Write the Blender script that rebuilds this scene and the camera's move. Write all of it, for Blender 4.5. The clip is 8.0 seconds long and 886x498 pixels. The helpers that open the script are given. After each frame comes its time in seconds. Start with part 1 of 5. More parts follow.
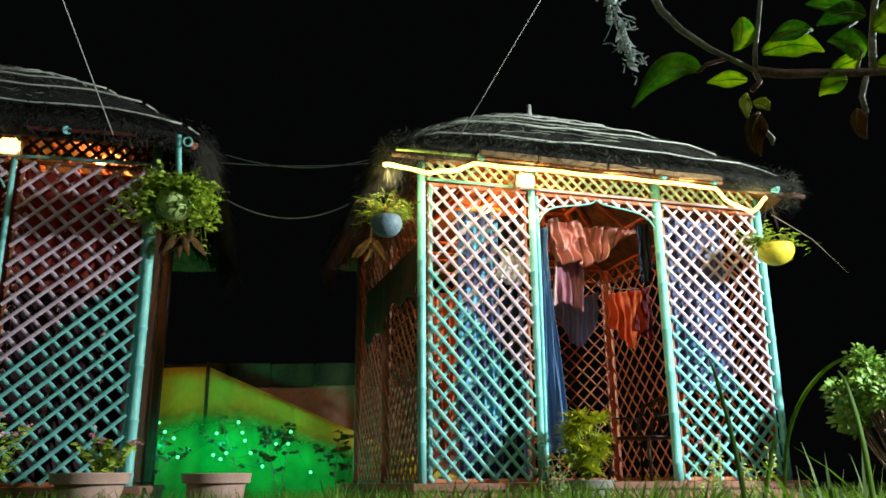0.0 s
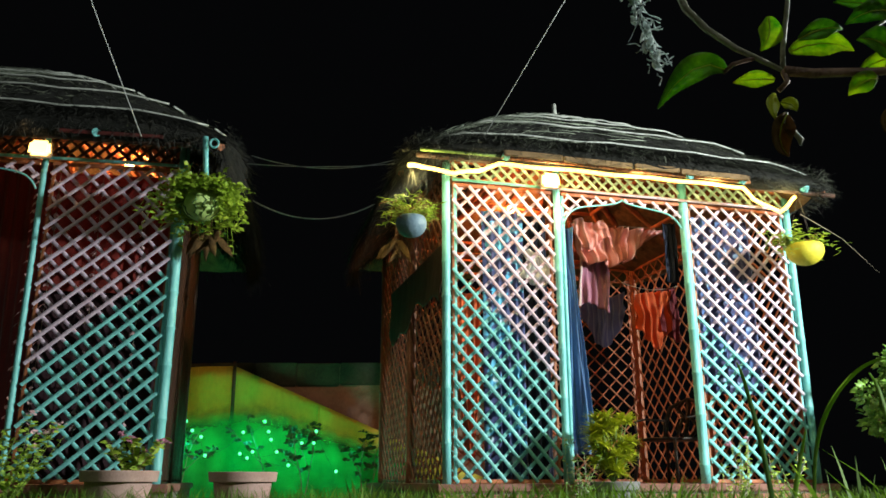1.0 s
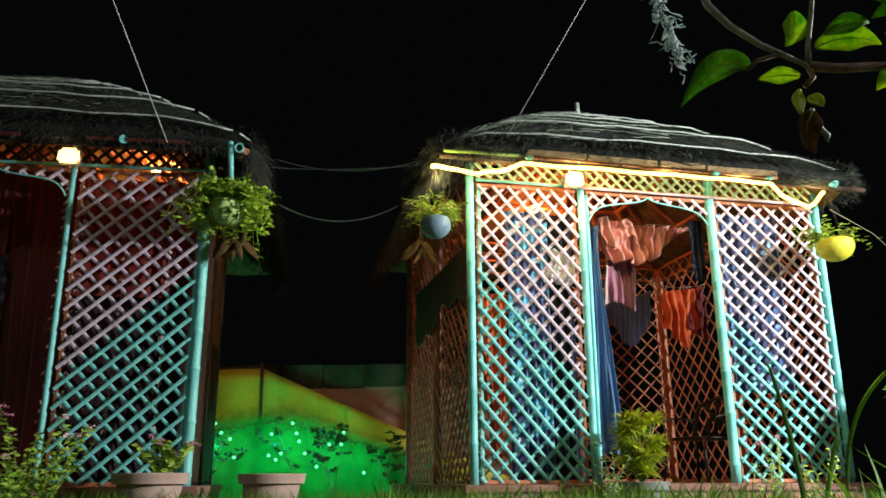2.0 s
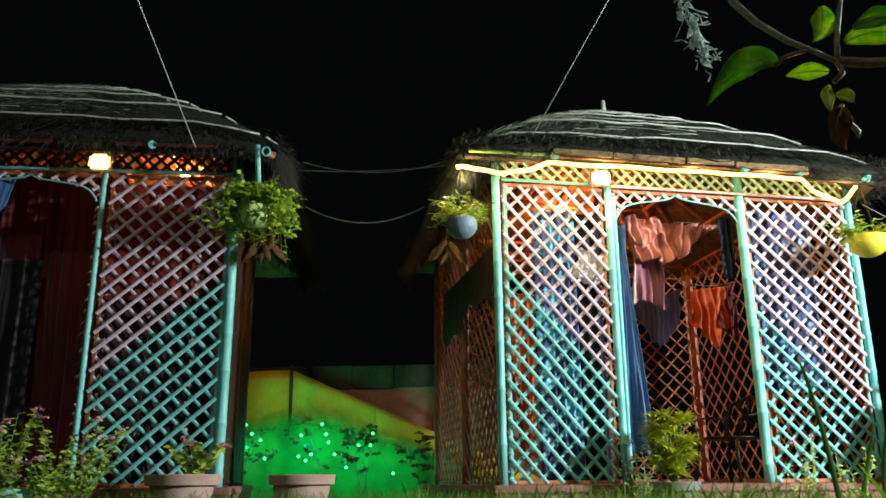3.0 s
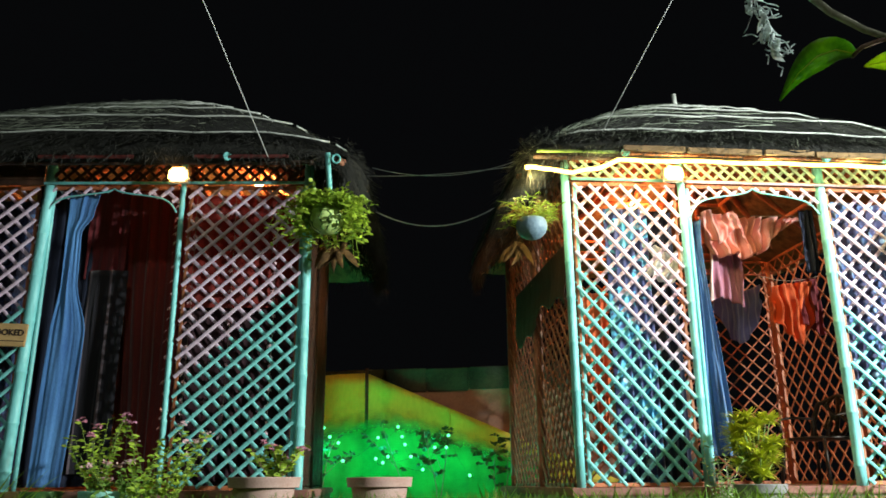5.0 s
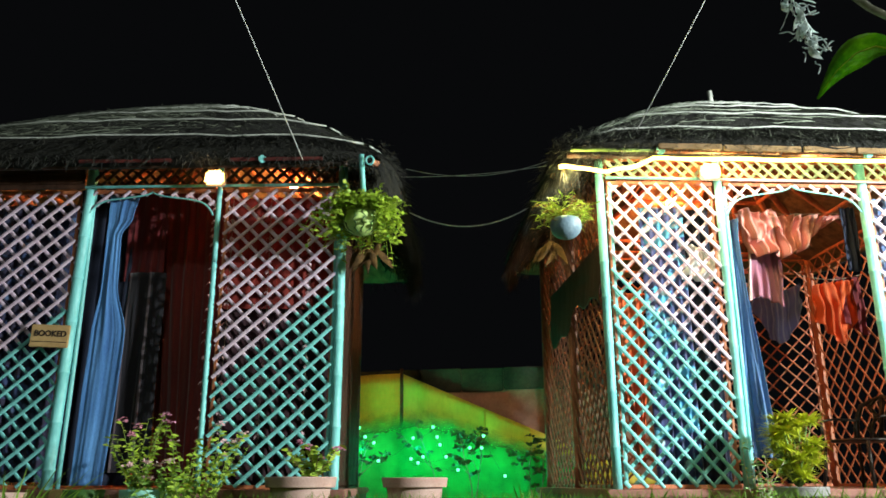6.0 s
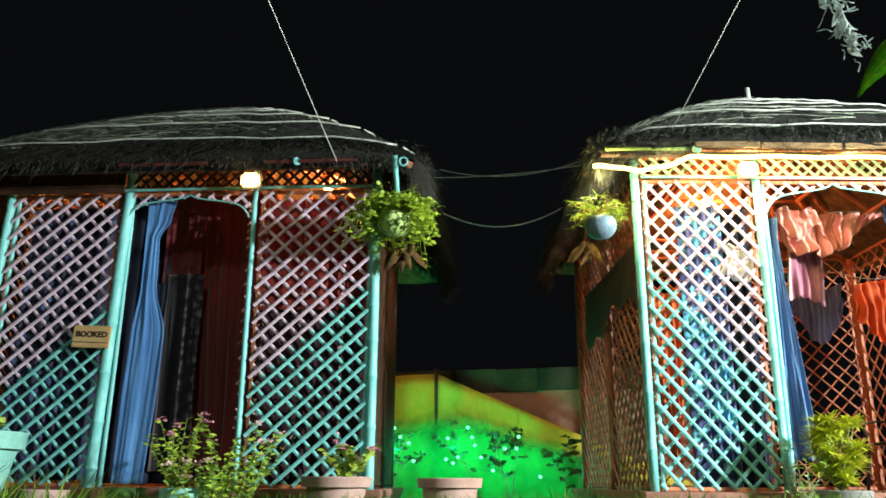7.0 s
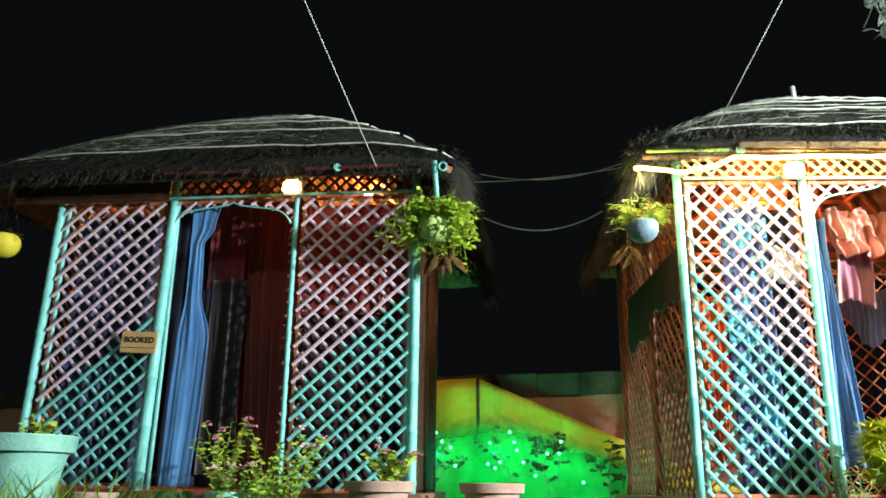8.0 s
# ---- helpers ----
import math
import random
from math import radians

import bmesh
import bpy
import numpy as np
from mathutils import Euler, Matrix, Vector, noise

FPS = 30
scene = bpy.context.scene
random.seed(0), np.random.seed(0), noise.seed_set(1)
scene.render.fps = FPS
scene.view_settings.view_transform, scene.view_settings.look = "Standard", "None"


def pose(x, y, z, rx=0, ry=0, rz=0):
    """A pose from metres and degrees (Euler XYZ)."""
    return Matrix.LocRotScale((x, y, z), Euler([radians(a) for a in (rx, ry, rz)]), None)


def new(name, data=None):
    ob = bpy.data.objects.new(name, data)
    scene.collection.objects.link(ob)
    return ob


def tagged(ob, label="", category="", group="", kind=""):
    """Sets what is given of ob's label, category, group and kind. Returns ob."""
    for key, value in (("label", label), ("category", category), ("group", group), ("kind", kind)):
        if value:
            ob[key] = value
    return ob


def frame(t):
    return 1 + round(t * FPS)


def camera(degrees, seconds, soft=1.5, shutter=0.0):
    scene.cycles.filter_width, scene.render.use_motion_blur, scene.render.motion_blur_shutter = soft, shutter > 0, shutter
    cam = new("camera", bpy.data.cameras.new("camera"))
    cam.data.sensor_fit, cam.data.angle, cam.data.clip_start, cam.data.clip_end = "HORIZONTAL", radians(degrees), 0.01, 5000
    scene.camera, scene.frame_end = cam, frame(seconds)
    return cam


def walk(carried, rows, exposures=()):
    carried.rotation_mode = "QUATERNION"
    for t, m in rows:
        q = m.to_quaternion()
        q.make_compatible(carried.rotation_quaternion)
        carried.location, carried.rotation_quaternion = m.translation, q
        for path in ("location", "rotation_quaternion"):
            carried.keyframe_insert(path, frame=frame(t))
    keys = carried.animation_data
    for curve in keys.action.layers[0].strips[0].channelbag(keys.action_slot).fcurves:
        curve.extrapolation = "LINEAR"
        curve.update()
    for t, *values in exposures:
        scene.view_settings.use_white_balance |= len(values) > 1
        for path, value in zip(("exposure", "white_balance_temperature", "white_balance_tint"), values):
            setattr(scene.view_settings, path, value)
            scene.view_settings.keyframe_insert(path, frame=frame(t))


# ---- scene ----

# ---------- camera: a slow turn to the left on one low spot ----------
cam = camera(57.75, 8.0, soft=1.55, shutter=0.5)
EYE = 0.32
# seconds, x turn, y turn, z turn in degrees
TURNS = [
    (0.0, 106.00, 0.46, 0.13), (0.5, 106.01, 0.19, 1.03), (1.0, 106.03, 0.01, 1.83),
    (1.5, 106.07, 0.14, 2.77), (3.0, 106.14, 0.38, 5.72), (3.5, 106.21, 0.50, 6.93),
    (4.0, 106.25, 0.72, 8.28), (4.5, 106.30, 0.57, 9.59), (5.0, 106.33, 0.41, 10.96),
    (6.5, 106.39, -0.13, 14.51), (7.0, 106.41, -0.34, 15.76), (7.5, 106.50, -0.49, 17.23),
    (8.0, 106.71, -0.69, 18.64),
]
SLIDE = (0.016, 0.0, 0.024)  # how far the hand drifts by the end
walk(cam, [(t, pose(SLIDE[0] * rz / 18.64, 0, EYE + SLIDE[2] * rz / 18.64,
                    rx - 0.25 * rz / 18.64, ry, rz + 0.16 * rz / 18.64)) for t, rx, ry, rz in TURNS],
     exposures=[(0.0, -0.05), (3.0, -0.02), (3.5, 0.14), (4.5, 0.38), (6.5, 0.82), (7.5, 1.06), (8.0, 1.09)])

# ---------- world and large lights ----------
world = bpy.data.worlds.new("night")
scene.world = world
world.use_nodes = True
world.node_tree.nodes["Background"].inputs[0].default_value = (0.33, 0.36, 0.41, 1)
world.node_tree.nodes["Background"].inputs[1].default_value = 0.0046


def lamp(name, kind, place, energy, colour, radius=0.05):
    data = bpy.data.lights.new(name, kind)
    data.energy, data.color, data.shadow_soft_size = energy, colour, radius
    ob = new(name, data)
    ob.location = place
    return ob


lamp("garden_floodlight", "POINT", (5.2, 2.85, 2.35), 2150, (0.90, 1.0, 0.95), 0.12)
lamp("street_lamp_light", "POINT", (1.5, -7.0, 9.0), 520, (0.86, 1.0, 0.86), 0.15)

# ---------- materials ----------


def surface(name, dark, light, scale=8.0, rough=0.7, bump=0.2, fine=60.0, stretch=(1, 1, 1), vary=0.0, metal=0.0,
            sheen=0.0, through_light=0.0):
    """A procedural surface with variation at two scales and fine relief."""
    m = bpy.data.materials.new(name)
    m.use_nodes = True
    n, link = m.node_tree.nodes, m.node_tree.links.new
    out = n["Principled BSDF"]
    co = n.new("ShaderNodeTexCoord")
    mp = n.new("ShaderNodeMapping")
    mp.inputs["Scale"].default_value = stretch
    link(co.outputs["Object"], mp.inputs["Vector"])
    a, b = n.new("ShaderNodeTexNoise"), n.new("ShaderNodeTexNoise")
    a.inputs["Scale"].default_value, b.inputs["Scale"].default_value = scale, fine
    a.inputs["Detail"].default_value, b.inputs["Detail"].default_value = 4, 3
    for k in (a, b):
        link(mp.outputs["Vector"], k.inputs["Vector"])
    mix = n.new("ShaderNodeMath")
    mix.operation = "MULTIPLY_ADD"
    link(b.outputs["Fac"], mix.inputs[0])
    mix.inputs[1].default_value = 0.5
    link(a.outputs["Fac"], mix.inputs[2])
    ramp = n.new("ShaderNodeValToRGB")
    ramp.color_ramp.elements[0].position, ramp.color_ramp.elements[1].position = 0.5, 1.0
    ramp.color_ramp.elements[0].color, ramp.color_ramp.elements[1].color = (*dark, 1), (*light, 1)
    link(mix.outputs[0], ramp.inputs["Fac"])
    colour = ramp.outputs["Color"]
    if vary:
        info, geo, hue = n.new("ShaderNodeObjectInfo"), n.new("ShaderNodeNewGeometry"), n.new("ShaderNodeHueSaturation")
        add = n.new("ShaderNodeMath")
        add.operation = "ADD"
        link(info.outputs["Random"], add.inputs[0])
        link(geo.outputs["Random Per Island"], add.inputs[1])
        span = n.new("ShaderNodeMapRange")
        span.inputs["From Max"].default_value = 2.0
        span.inputs["To Min"].default_value, span.inputs["To Max"].default_value = 1 - vary, 1 + vary
        link(add.outputs[0], span.inputs["Value"])
        link(span.outputs["Result"], hue.inputs["Value"])
        link(colour, hue.inputs["Color"])
        colour = hue.outputs["Color"]
    link(colour, out.inputs["Base Color"])
    out.inputs["Roughness"].default_value, out.inputs["Metallic"].default_value = rough, metal
    if sheen:
        out.inputs["Sheen Weight"].default_value = sheen
    if bump:
        bp = n.new("ShaderNodeBump")
        bp.inputs["Strength"].default_value, bp.inputs["Distance"].default_value = bump, 0.01
        link(b.outputs["Fac"], bp.inputs["Height"])
        link(bp.outputs["Normal"], out.inputs["Normal"])
    if through_light:
        tr, add = n.new("ShaderNodeBsdfTranslucent"), n.new("ShaderNodeMixShader")
        link(colour, tr.inputs["Color"])
        add.inputs[0].default_value = through_light
        link(out.outputs[0], add.inputs[1])
        link(tr.outputs[0], add.inputs[2])
        link(add.outputs[0], n["Material Output"].inputs["Surface"])
    return m


def glow(name, colour, strength):
    m = bpy.data.materials.new(name)
    m.use_nodes = True
    p = m.node_tree.nodes["Principled BSDF"]
    p.inputs["Base Color"].default_value = (*colour, 1)
    p.inputs["Emission Color"].default_value = (*colour, 1)
    p.inputs["Emission Strength"].default_value = strength
    return m


def striped(name, base, stripe, per_metre, width, axis="X"):
    """Woven cloth with stripes across it."""
    m = surface(name, base, tuple(min(1, c * 1.25) for c in base), 5, 0.9, 0.25, 220, sheen=0.2)
    n, link = m.node_tree.nodes, m.node_tree.links.new
    out = n["Principled BSDF"]
    first = out.inputs["Base Color"].links[0].from_socket
    uv = n.new("ShaderNodeUVMap")
    sep = n.new("ShaderNodeSeparateXYZ")
    link(uv.outputs[0], sep.inputs[0])
    mul, fr, less, mix = (n.new("ShaderNodeMath"), n.new("ShaderNodeMath"), n.new("ShaderNodeMath"), n.new("ShaderNodeMix"))
    mul.operation, fr.operation, less.operation = "MULTIPLY", "FRACT", "LESS_THAN"
    mul.inputs[1].default_value, less.inputs[1].default_value = per_metre, width
    link(sep.outputs[axis], mul.inputs[0])
    link(mul.outputs[0], fr.inputs[0])
    link(fr.outputs[0], less.inputs[0])
    mix.data_type = "RGBA"
    link(less.outputs[0], mix.inputs["Factor"])
    link(first, mix.inputs["A"])
    mix.inputs["B"].default_value = (*stripe, 1)
    link(mix.outputs["Result"], out.inputs["Base Color"])
    return m


def batik(name, ground, ink, light, scale=9.0):
    """Printed cloth: pale and dark swirls on a ground colour."""
    m = surface(name, ground, tuple(min(1, c * 1.3) for c in ground), 5, 0.85, 0.2, 200, sheen=0.2)
    n, link = m.node_tree.nodes, m.node_tree.links.new
    out = n["Principled BSDF"]
    first = out.inputs["Base Color"].links[0].from_socket
    uv = n.new("ShaderNodeUVMap")
    wave, vor = n.new("ShaderNodeTexNoise"), n.new("ShaderNodeTexVoronoi")
    wave.inputs["Scale"].default_value, vor.inputs["Scale"].default_value = scale, scale * 1.3
    wave.inputs["Distortion"].default_value = 1.6
    link(uv.outputs[0], wave.inputs["Vector"])
    link(uv.outputs[0], vor.inputs["Vector"])
    r1, r2 = n.new("ShaderNodeValToRGB"), n.new("ShaderNodeValToRGB")
    r1.color_ramp.elements[0].position, r1.color_ramp.elements[1].position = 0.52, 0.58
    r2.color_ramp.elements[0].position, r2.color_ramp.elements[1].position = 0.18, 0.26
    r2.color_ramp.elements[0].color, r2.color_ramp.elements[1].color = (1, 1, 1, 1), (0, 0, 0, 1)
    link(wave.outputs["Fac"], r1.inputs[0])
    link(vor.outputs["Distance"], r2.inputs[0])
    m1, m2 = n.new("ShaderNodeMix"), n.new("ShaderNodeMix")
    m1.data_type = m2.data_type = "RGBA"
    link(r1.outputs["Color"], m1.inputs["Factor"])
    link(first, m1.inputs["A"])
    m1.inputs["B"].default_value = (*ink, 1)
    link(r2.outputs["Color"], m2.inputs["Factor"])
    link(m1.outputs["Result"], m2.inputs["A"])
    m2.inputs["B"].default_value = (*light, 1)
    link(m2.outputs["Result"], out.inputs["Base Color"])
    return m


TEAL = surface("turquoise_paint", (0.14, 0.46, 0.46), (0.27, 0.72, 0.72), 6, 0.45, 0.25, 70, (1, 1, 0.3), vary=0.18)
PINK = surface("lilac_paint", (0.50, 0.35, 0.46), (0.78, 0.62, 0.76), 6, 0.5, 0.25, 70, (1, 1, 0.3), vary=0.15)
MINT = surface("pale_mint_paint", (0.44, 0.62, 0.50), (0.66, 0.82, 0.68), 6, 0.5, 0.25, 70, (1, 1, 0.3), vary=0.15)
BAMBOO = surface("bare_bamboo", (0.25, 0.066, 0.028), (0.55, 0.185, 0.078), 7, 0.55, 0.3, 60, (1, 1, 0.3), vary=0.25)
BATTEN = surface("weathered_batten", (0.32, 0.33, 0.30), (0.64, 0.65, 0.60), 9, 0.6, 0.25, 60, vary=0.12)
BRUSH = surface("dry_brush", (0.10, 0.115, 0.085), (0.36, 0.40, 0.31), 6, 0.75, 0.2, 60, vary=0.6)
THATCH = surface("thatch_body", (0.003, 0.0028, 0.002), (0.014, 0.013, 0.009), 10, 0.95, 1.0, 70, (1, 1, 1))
STRAW = surface("thatch_straw", (0.014, 0.016, 0.010), (0.105, 0.112, 0.082), 5, 0.8, 0.2, 60, vary=0.95)
# darker copy of the straw that puts eave shade into the colour
STRAW_SHADED = surface("shaded_straw", (0.004, 0.004, 0.0025), (0.024, 0.022, 0.014), 9, 0.85, 0.2, 60, vary=0.9)
BRICK = surface("red_brick", (0.24, 0.085, 0.06), (0.42, 0.17, 0.12), 9, 0.85, 0.6, 70, vary=0.25)
MORTAR = surface("mortar", (0.16, 0.13, 0.11), (0.30, 0.25, 0.21), 12, 0.95, 0.6, 80)
SLAB = surface("cement_floor", (0.22, 0.09, 0.07), (0.38, 0.18, 0.14), 5, 0.85, 0.4, 60)
SOIL = surface("garden_soil", (0.018, 0.020, 0.010), (0.055, 0.060, 0.028), 3, 0.95, 0.9, 40)
GRASS = surface("grass_blade", (0.06, 0.14, 0.008), (0.20, 0.34, 0.028), 4, 0.75, 0.0, 30, vary=0.4, through_light=0.4)
GRASS_NEAR = surface("broad_grass_blade", (0.08, 0.20, 0.012), (0.26, 0.42, 0.035), 6, 0.6, 0.2, 60, (1, 1, 0.2), vary=0.3, through_light=0.6)
LEAF = surface("green_leaf", (0.09, 0.20, 0.03), (0.24, 0.40, 0.07), 20, 0.42, 0.25, 90, vary=0.35, through_light=0.15)
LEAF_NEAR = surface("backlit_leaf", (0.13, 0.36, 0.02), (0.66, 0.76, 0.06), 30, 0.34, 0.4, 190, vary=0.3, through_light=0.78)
# darker copy of the backlit leaf, with shade put into its colour
LEAF_SHADE = surface("shaded_leaf", (0.075, 0.26, 0.022), (0.34, 0.58, 0.05), 30, 0.3, 0.4, 190, vary=0.25, through_light=0.68)
WEB = surface("pale_web", (0.58, 0.64, 0.64), (0.86, 0.92, 0.92), 45, 0.7, 0.2, 160, through_light=0.3)
BAMBOO_RED = surface("reddish_bamboo", (0.13, 0.050, 0.030), (0.34, 0.145, 0.085), 7, 0.5, 0.3, 60, (1, 1, 0.3), vary=0.5)
# bamboo with shade put into its colour; also serves dark poles and boards
BAMBOO_DARK = surface("dark_shaded_bamboo", (0.022, 0.010, 0.006), (0.075, 0.032, 0.018), 7, 0.6, 0.3, 60, (1, 1, 0.3), vary=0.4)
THATCH_UNDER = surface("thatch_underside", (0.10, 0.048, 0.020), (0.34, 0.18, 0.07), 14, 0.9, 0.8, 70)
GREEN_STEM = surface("green_stem", (0.10, 0.17, 0.03), (0.26, 0.36, 0.08), 30, 0.6, 0.2, 90)
LEAF_DARK = surface("dark_leaf", (0.016, 0.045, 0.012), (0.05, 0.10, 0.025), 20, 0.45, 0.2, 90, vary=0.35, through_light=0.1)
LEAF_LIME = surface("lime_leaf", (0.36, 0.42, 0.016), (0.66, 0.68, 0.05), 20, 0.45, 0.2, 90, vary=0.3, through_light=0.2)
LEAF_FERN = surface("fern_leaf", (0.21, 0.35, 0.025), (0.48, 0.62, 0.07), 20, 0.45, 0.2, 90, vary=0.35, through_light=0.2)
LEAF_DRY = surface("dry_leaf", (0.09, 0.042, 0.014), (0.32, 0.18, 0.06), 20, 0.95, 0.4, 90, vary=0.2, through_light=0.4)
LEAF_DEAD = surface("dead_palm_leaf", (0.05, 0.026, 0.007), (0.20, 0.10, 0.028), 14, 0.9, 0.5, 90, vary=0.4, through_light=0.15)
TWIG = surface("twig_bark", (0.14, 0.060, 0.045), (0.36, 0.20, 0.15), 30, 0.5, 0.5, 120)
TWIG_PALE = surface("pale_twig", (0.24, 0.21, 0.16), (0.58, 0.52, 0.42), 30, 0.6, 0.4, 120)
PETAL = surface("pink_petal", (0.42, 0.12, 0.22), (0.66, 0.28, 0.38), 30, 0.6, 0.1, 90, vary=0.2)
PETAL_PALE = surface("pale_petal", (0.55, 0.30, 0.35), (0.75, 0.50, 0.52), 30, 0.6, 0.1, 90, vary=0.2)
TERRACOTTA = surface("pink_pot", (0.42, 0.25, 0.21), (0.60, 0.40, 0.35), 8, 0.75, 0.15, 90)
POT_TEAL = surface("turquoise_pot", (0.20, 0.50, 0.44), (0.36, 0.72, 0.64), 8, 0.5, 0.3, 60)
POT_BLUE = surface("slate_blue_pot", (0.13, 0.20, 0.27), (0.24, 0.34, 0.42), 8, 0.5, 0.3, 60)
POT_YELLOW = surface("yellow_pot", (0.56, 0.45, 0.02), (0.78, 0.65, 0.06), 8, 0.65, 0.2, 60)
POT_MELON = surface("melon_green_pot", (0.42, 0.58, 0.16), (0.60, 0.74, 0.28), 8, 0.5, 0.3, 60)
POT_STRIPE = surface("dark_green_paint", (0.03, 0.10, 0.02), (0.07, 0.18, 0.04), 8, 0.5, 0.3, 60)
POT_GREY = surface("grey_plastic_pot", (0.16, 0.15, 0.15), (0.30, 0.28, 0.28), 8, 0.5, 0.2, 60)
WIRE = surface("pale_cable", (0.45, 0.45, 0.46), (0.70, 0.70, 0.70), 30, 0.5, 0.1, 90)
METAL = surface("dark_iron", (0.015, 0.012, 0.010), (0.05, 0.040, 0.032), 30, 0.45, 0.3, 120, metal=0.6)
ROPE = surface("rope", (0.20, 0.16, 0.11), (0.38, 0.30, 0.22), 30, 0.9, 0.4, 200)
WALL = surface("boundary_wall_plaster", (0.26, 0.15, 0.11), (0.46, 0.28, 0.20), 2, 0.9, 0.3, 30)
LIT_WALL = surface("ochre_lit_wall", (0.56, 0.46, 0.045), (0.80, 0.66, 0.08), 2, 0.7, 0.25, 30, (1, 1, 0.5))
BOARD = surface("sign_board", (0.42, 0.25, 0.10), (0.62, 0.40, 0.18), 12, 0.7, 0.25, 70, (0.3, 1, 1))
PLANK = surface("brown_plank", (0.15, 0.085, 0.034), (0.32, 0.19, 0.08), 9, 0.8, 0.4, 60, (0.25, 1, 1), vary=0.3)
INK = surface("sign_ink", (0.02, 0.012, 0.01), (0.04, 0.025, 0.02), 12, 0.7, 0.1, 70)
BLUE_CLOTH = surface("blue_cloth", (0.03, 0.12, 0.36), (0.10, 0.28, 0.60), 9, 0.8, 0.3, 200, (1, 1, 0.25), sheen=0.3)
DEEP_BLUE = surface("deep_blue_cloth", (0.015, 0.045, 0.17), (0.07, 0.22, 0.44), 12, 0.8, 0.3, 200, (1, 1, 0.15), sheen=0.3)
RED_CLOTH = surface("dark_red_cloth", (0.060, 0.003, 0.006), (0.16, 0.006, 0.013), 4, 0.85, 0.3, 200, (1, 1, 0.25), sheen=0.2)
MAROON_UNLIT = surface("unlit_maroon_cloth", (0.014, 0.004, 0.008), (0.040, 0.009, 0.016), 4, 0.9, 0.3, 200, (1, 1, 0.25))
RED_PAINT = surface("faded_red_paint", (0.05, 0.006, 0.005), (0.15, 0.018, 0.013), 7, 0.6, 0.3, 60, (0.3, 1, 1))
TOP_BAND = surface("dark_top_band", (0.020, 0.024, 0.016), (0.07, 0.075, 0.05), 4, 0.9, 0.5, 40)
RED_DOOR = surface("deep_red_cloth", (0.09, 0.009, 0.010), (0.20, 0.020, 0.020), 4, 0.85, 0.3, 200, (1, 1, 0.25), sheen=0.2)
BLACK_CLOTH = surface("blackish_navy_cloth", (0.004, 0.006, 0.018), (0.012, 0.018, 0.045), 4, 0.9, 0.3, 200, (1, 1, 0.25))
RED_LIT = surface("lit_red_cloth", (0.16, 0.015, 0.012), (0.34, 0.038, 0.028), 4, 0.85, 0.3, 200, (1, 1, 0.25), through_light=0.4)
ORANGE_CLOTH = surface("orange_cloth", (0.46, 0.06, 0.010), (0.66, 0.11, 0.02), 4, 0.85, 0.3, 200, sheen=0.2)
PLUM_CLOTH = striped("plum_cloth", (0.27, 0.10, 0.155), (0.72, 0.56, 0.56), 4.0, 0.08)
GREY_CLOTH = striped("slate_cloth", (0.13, 0.13, 0.36), (0.26, 0.26, 0.52), 22.0, 0.2)
PINK_CLOTH = striped("salmon_cloth", (0.62, 0.24, 0.21), (0.72, 0.36, 0.33), 20.0, 0.35)
DARK_STRIPE = striped("dark_striped_cloth", (0.008, 0.006, 0.012), (0.12, 0.09, 0.11), 7.0, 0.12)
BATIK_BLUE = batik("blue_batik", (0.028, 0.028, 0.085), (0.06, 0.12, 0.30), (0.26, 0.38, 0.58), 9)
BATIK_NIGHT = batik("night_batik", (0.018, 0.014, 0.04), (0.03, 0.05, 0.14), (0.08, 0.13, 0.26), 9)
BATIK_TEAL = batik("teal_batik", (0.035, 0.045, 0.14), (0.10, 0.42, 0.66), (0.55, 0.74, 0.86), 7)
LED_WARM = glow("warm_led_strip", (1.0, 0.64, 0.14), 5)
BULB = glow("warm_bulb", (1.0, 0.64, 0.19), 4.5)
BULB_INNER = glow("orange_bulb", (1.0, 0.45, 0.14), 30)
LED_GREEN = glow("green_led", (0.14, 1.0, 0.42), 1.7)

# ---------- mesh helpers ----------


def mesh_of(bm, name, material, smooth=False):
    me = bpy.data.meshes.new(name)
    bm.normal_update()
    bm.to_mesh(me)
    bm.free()
    for one in material if isinstance(material, (list, tuple)) else (material,):
        me.materials.append(one)
    if smooth:
        me.polygons.foreach_set("use_smooth", [True] * len(me.polygons))
    return me


def part(name, bm, material, parent=None, label="", smooth=False):
    ob = new(name, mesh_of(bm, name, material, smooth))
    ob.parent = parent
    if label:
        ob["label"] = label
    return ob


def thing(name, m, label, category, group="", kind=""):
    ob = new(name)
    ob.matrix_basis = m
    ob.empty_display_size = 0.1
    return tagged(ob, label, category, group, kind)


def box(bm, lo, hi, bevel=0.0):
    vs = bmesh.ops.create_cube(bm, size=1)["verts"]
    c = [(a + b) / 2 for a, b in zip(lo, hi)]
    s = [b - a for a, b in zip(lo, hi)]
    for v in vs:
        v.co = Vector([c[i] + v.co[i] * s[i] for i in range(3)])
    if bevel:
        bmesh.ops.bevel(bm, geom=list({e for v in vs for e in v.link_edges}), offset=bevel, segments=2, affect="EDGES")


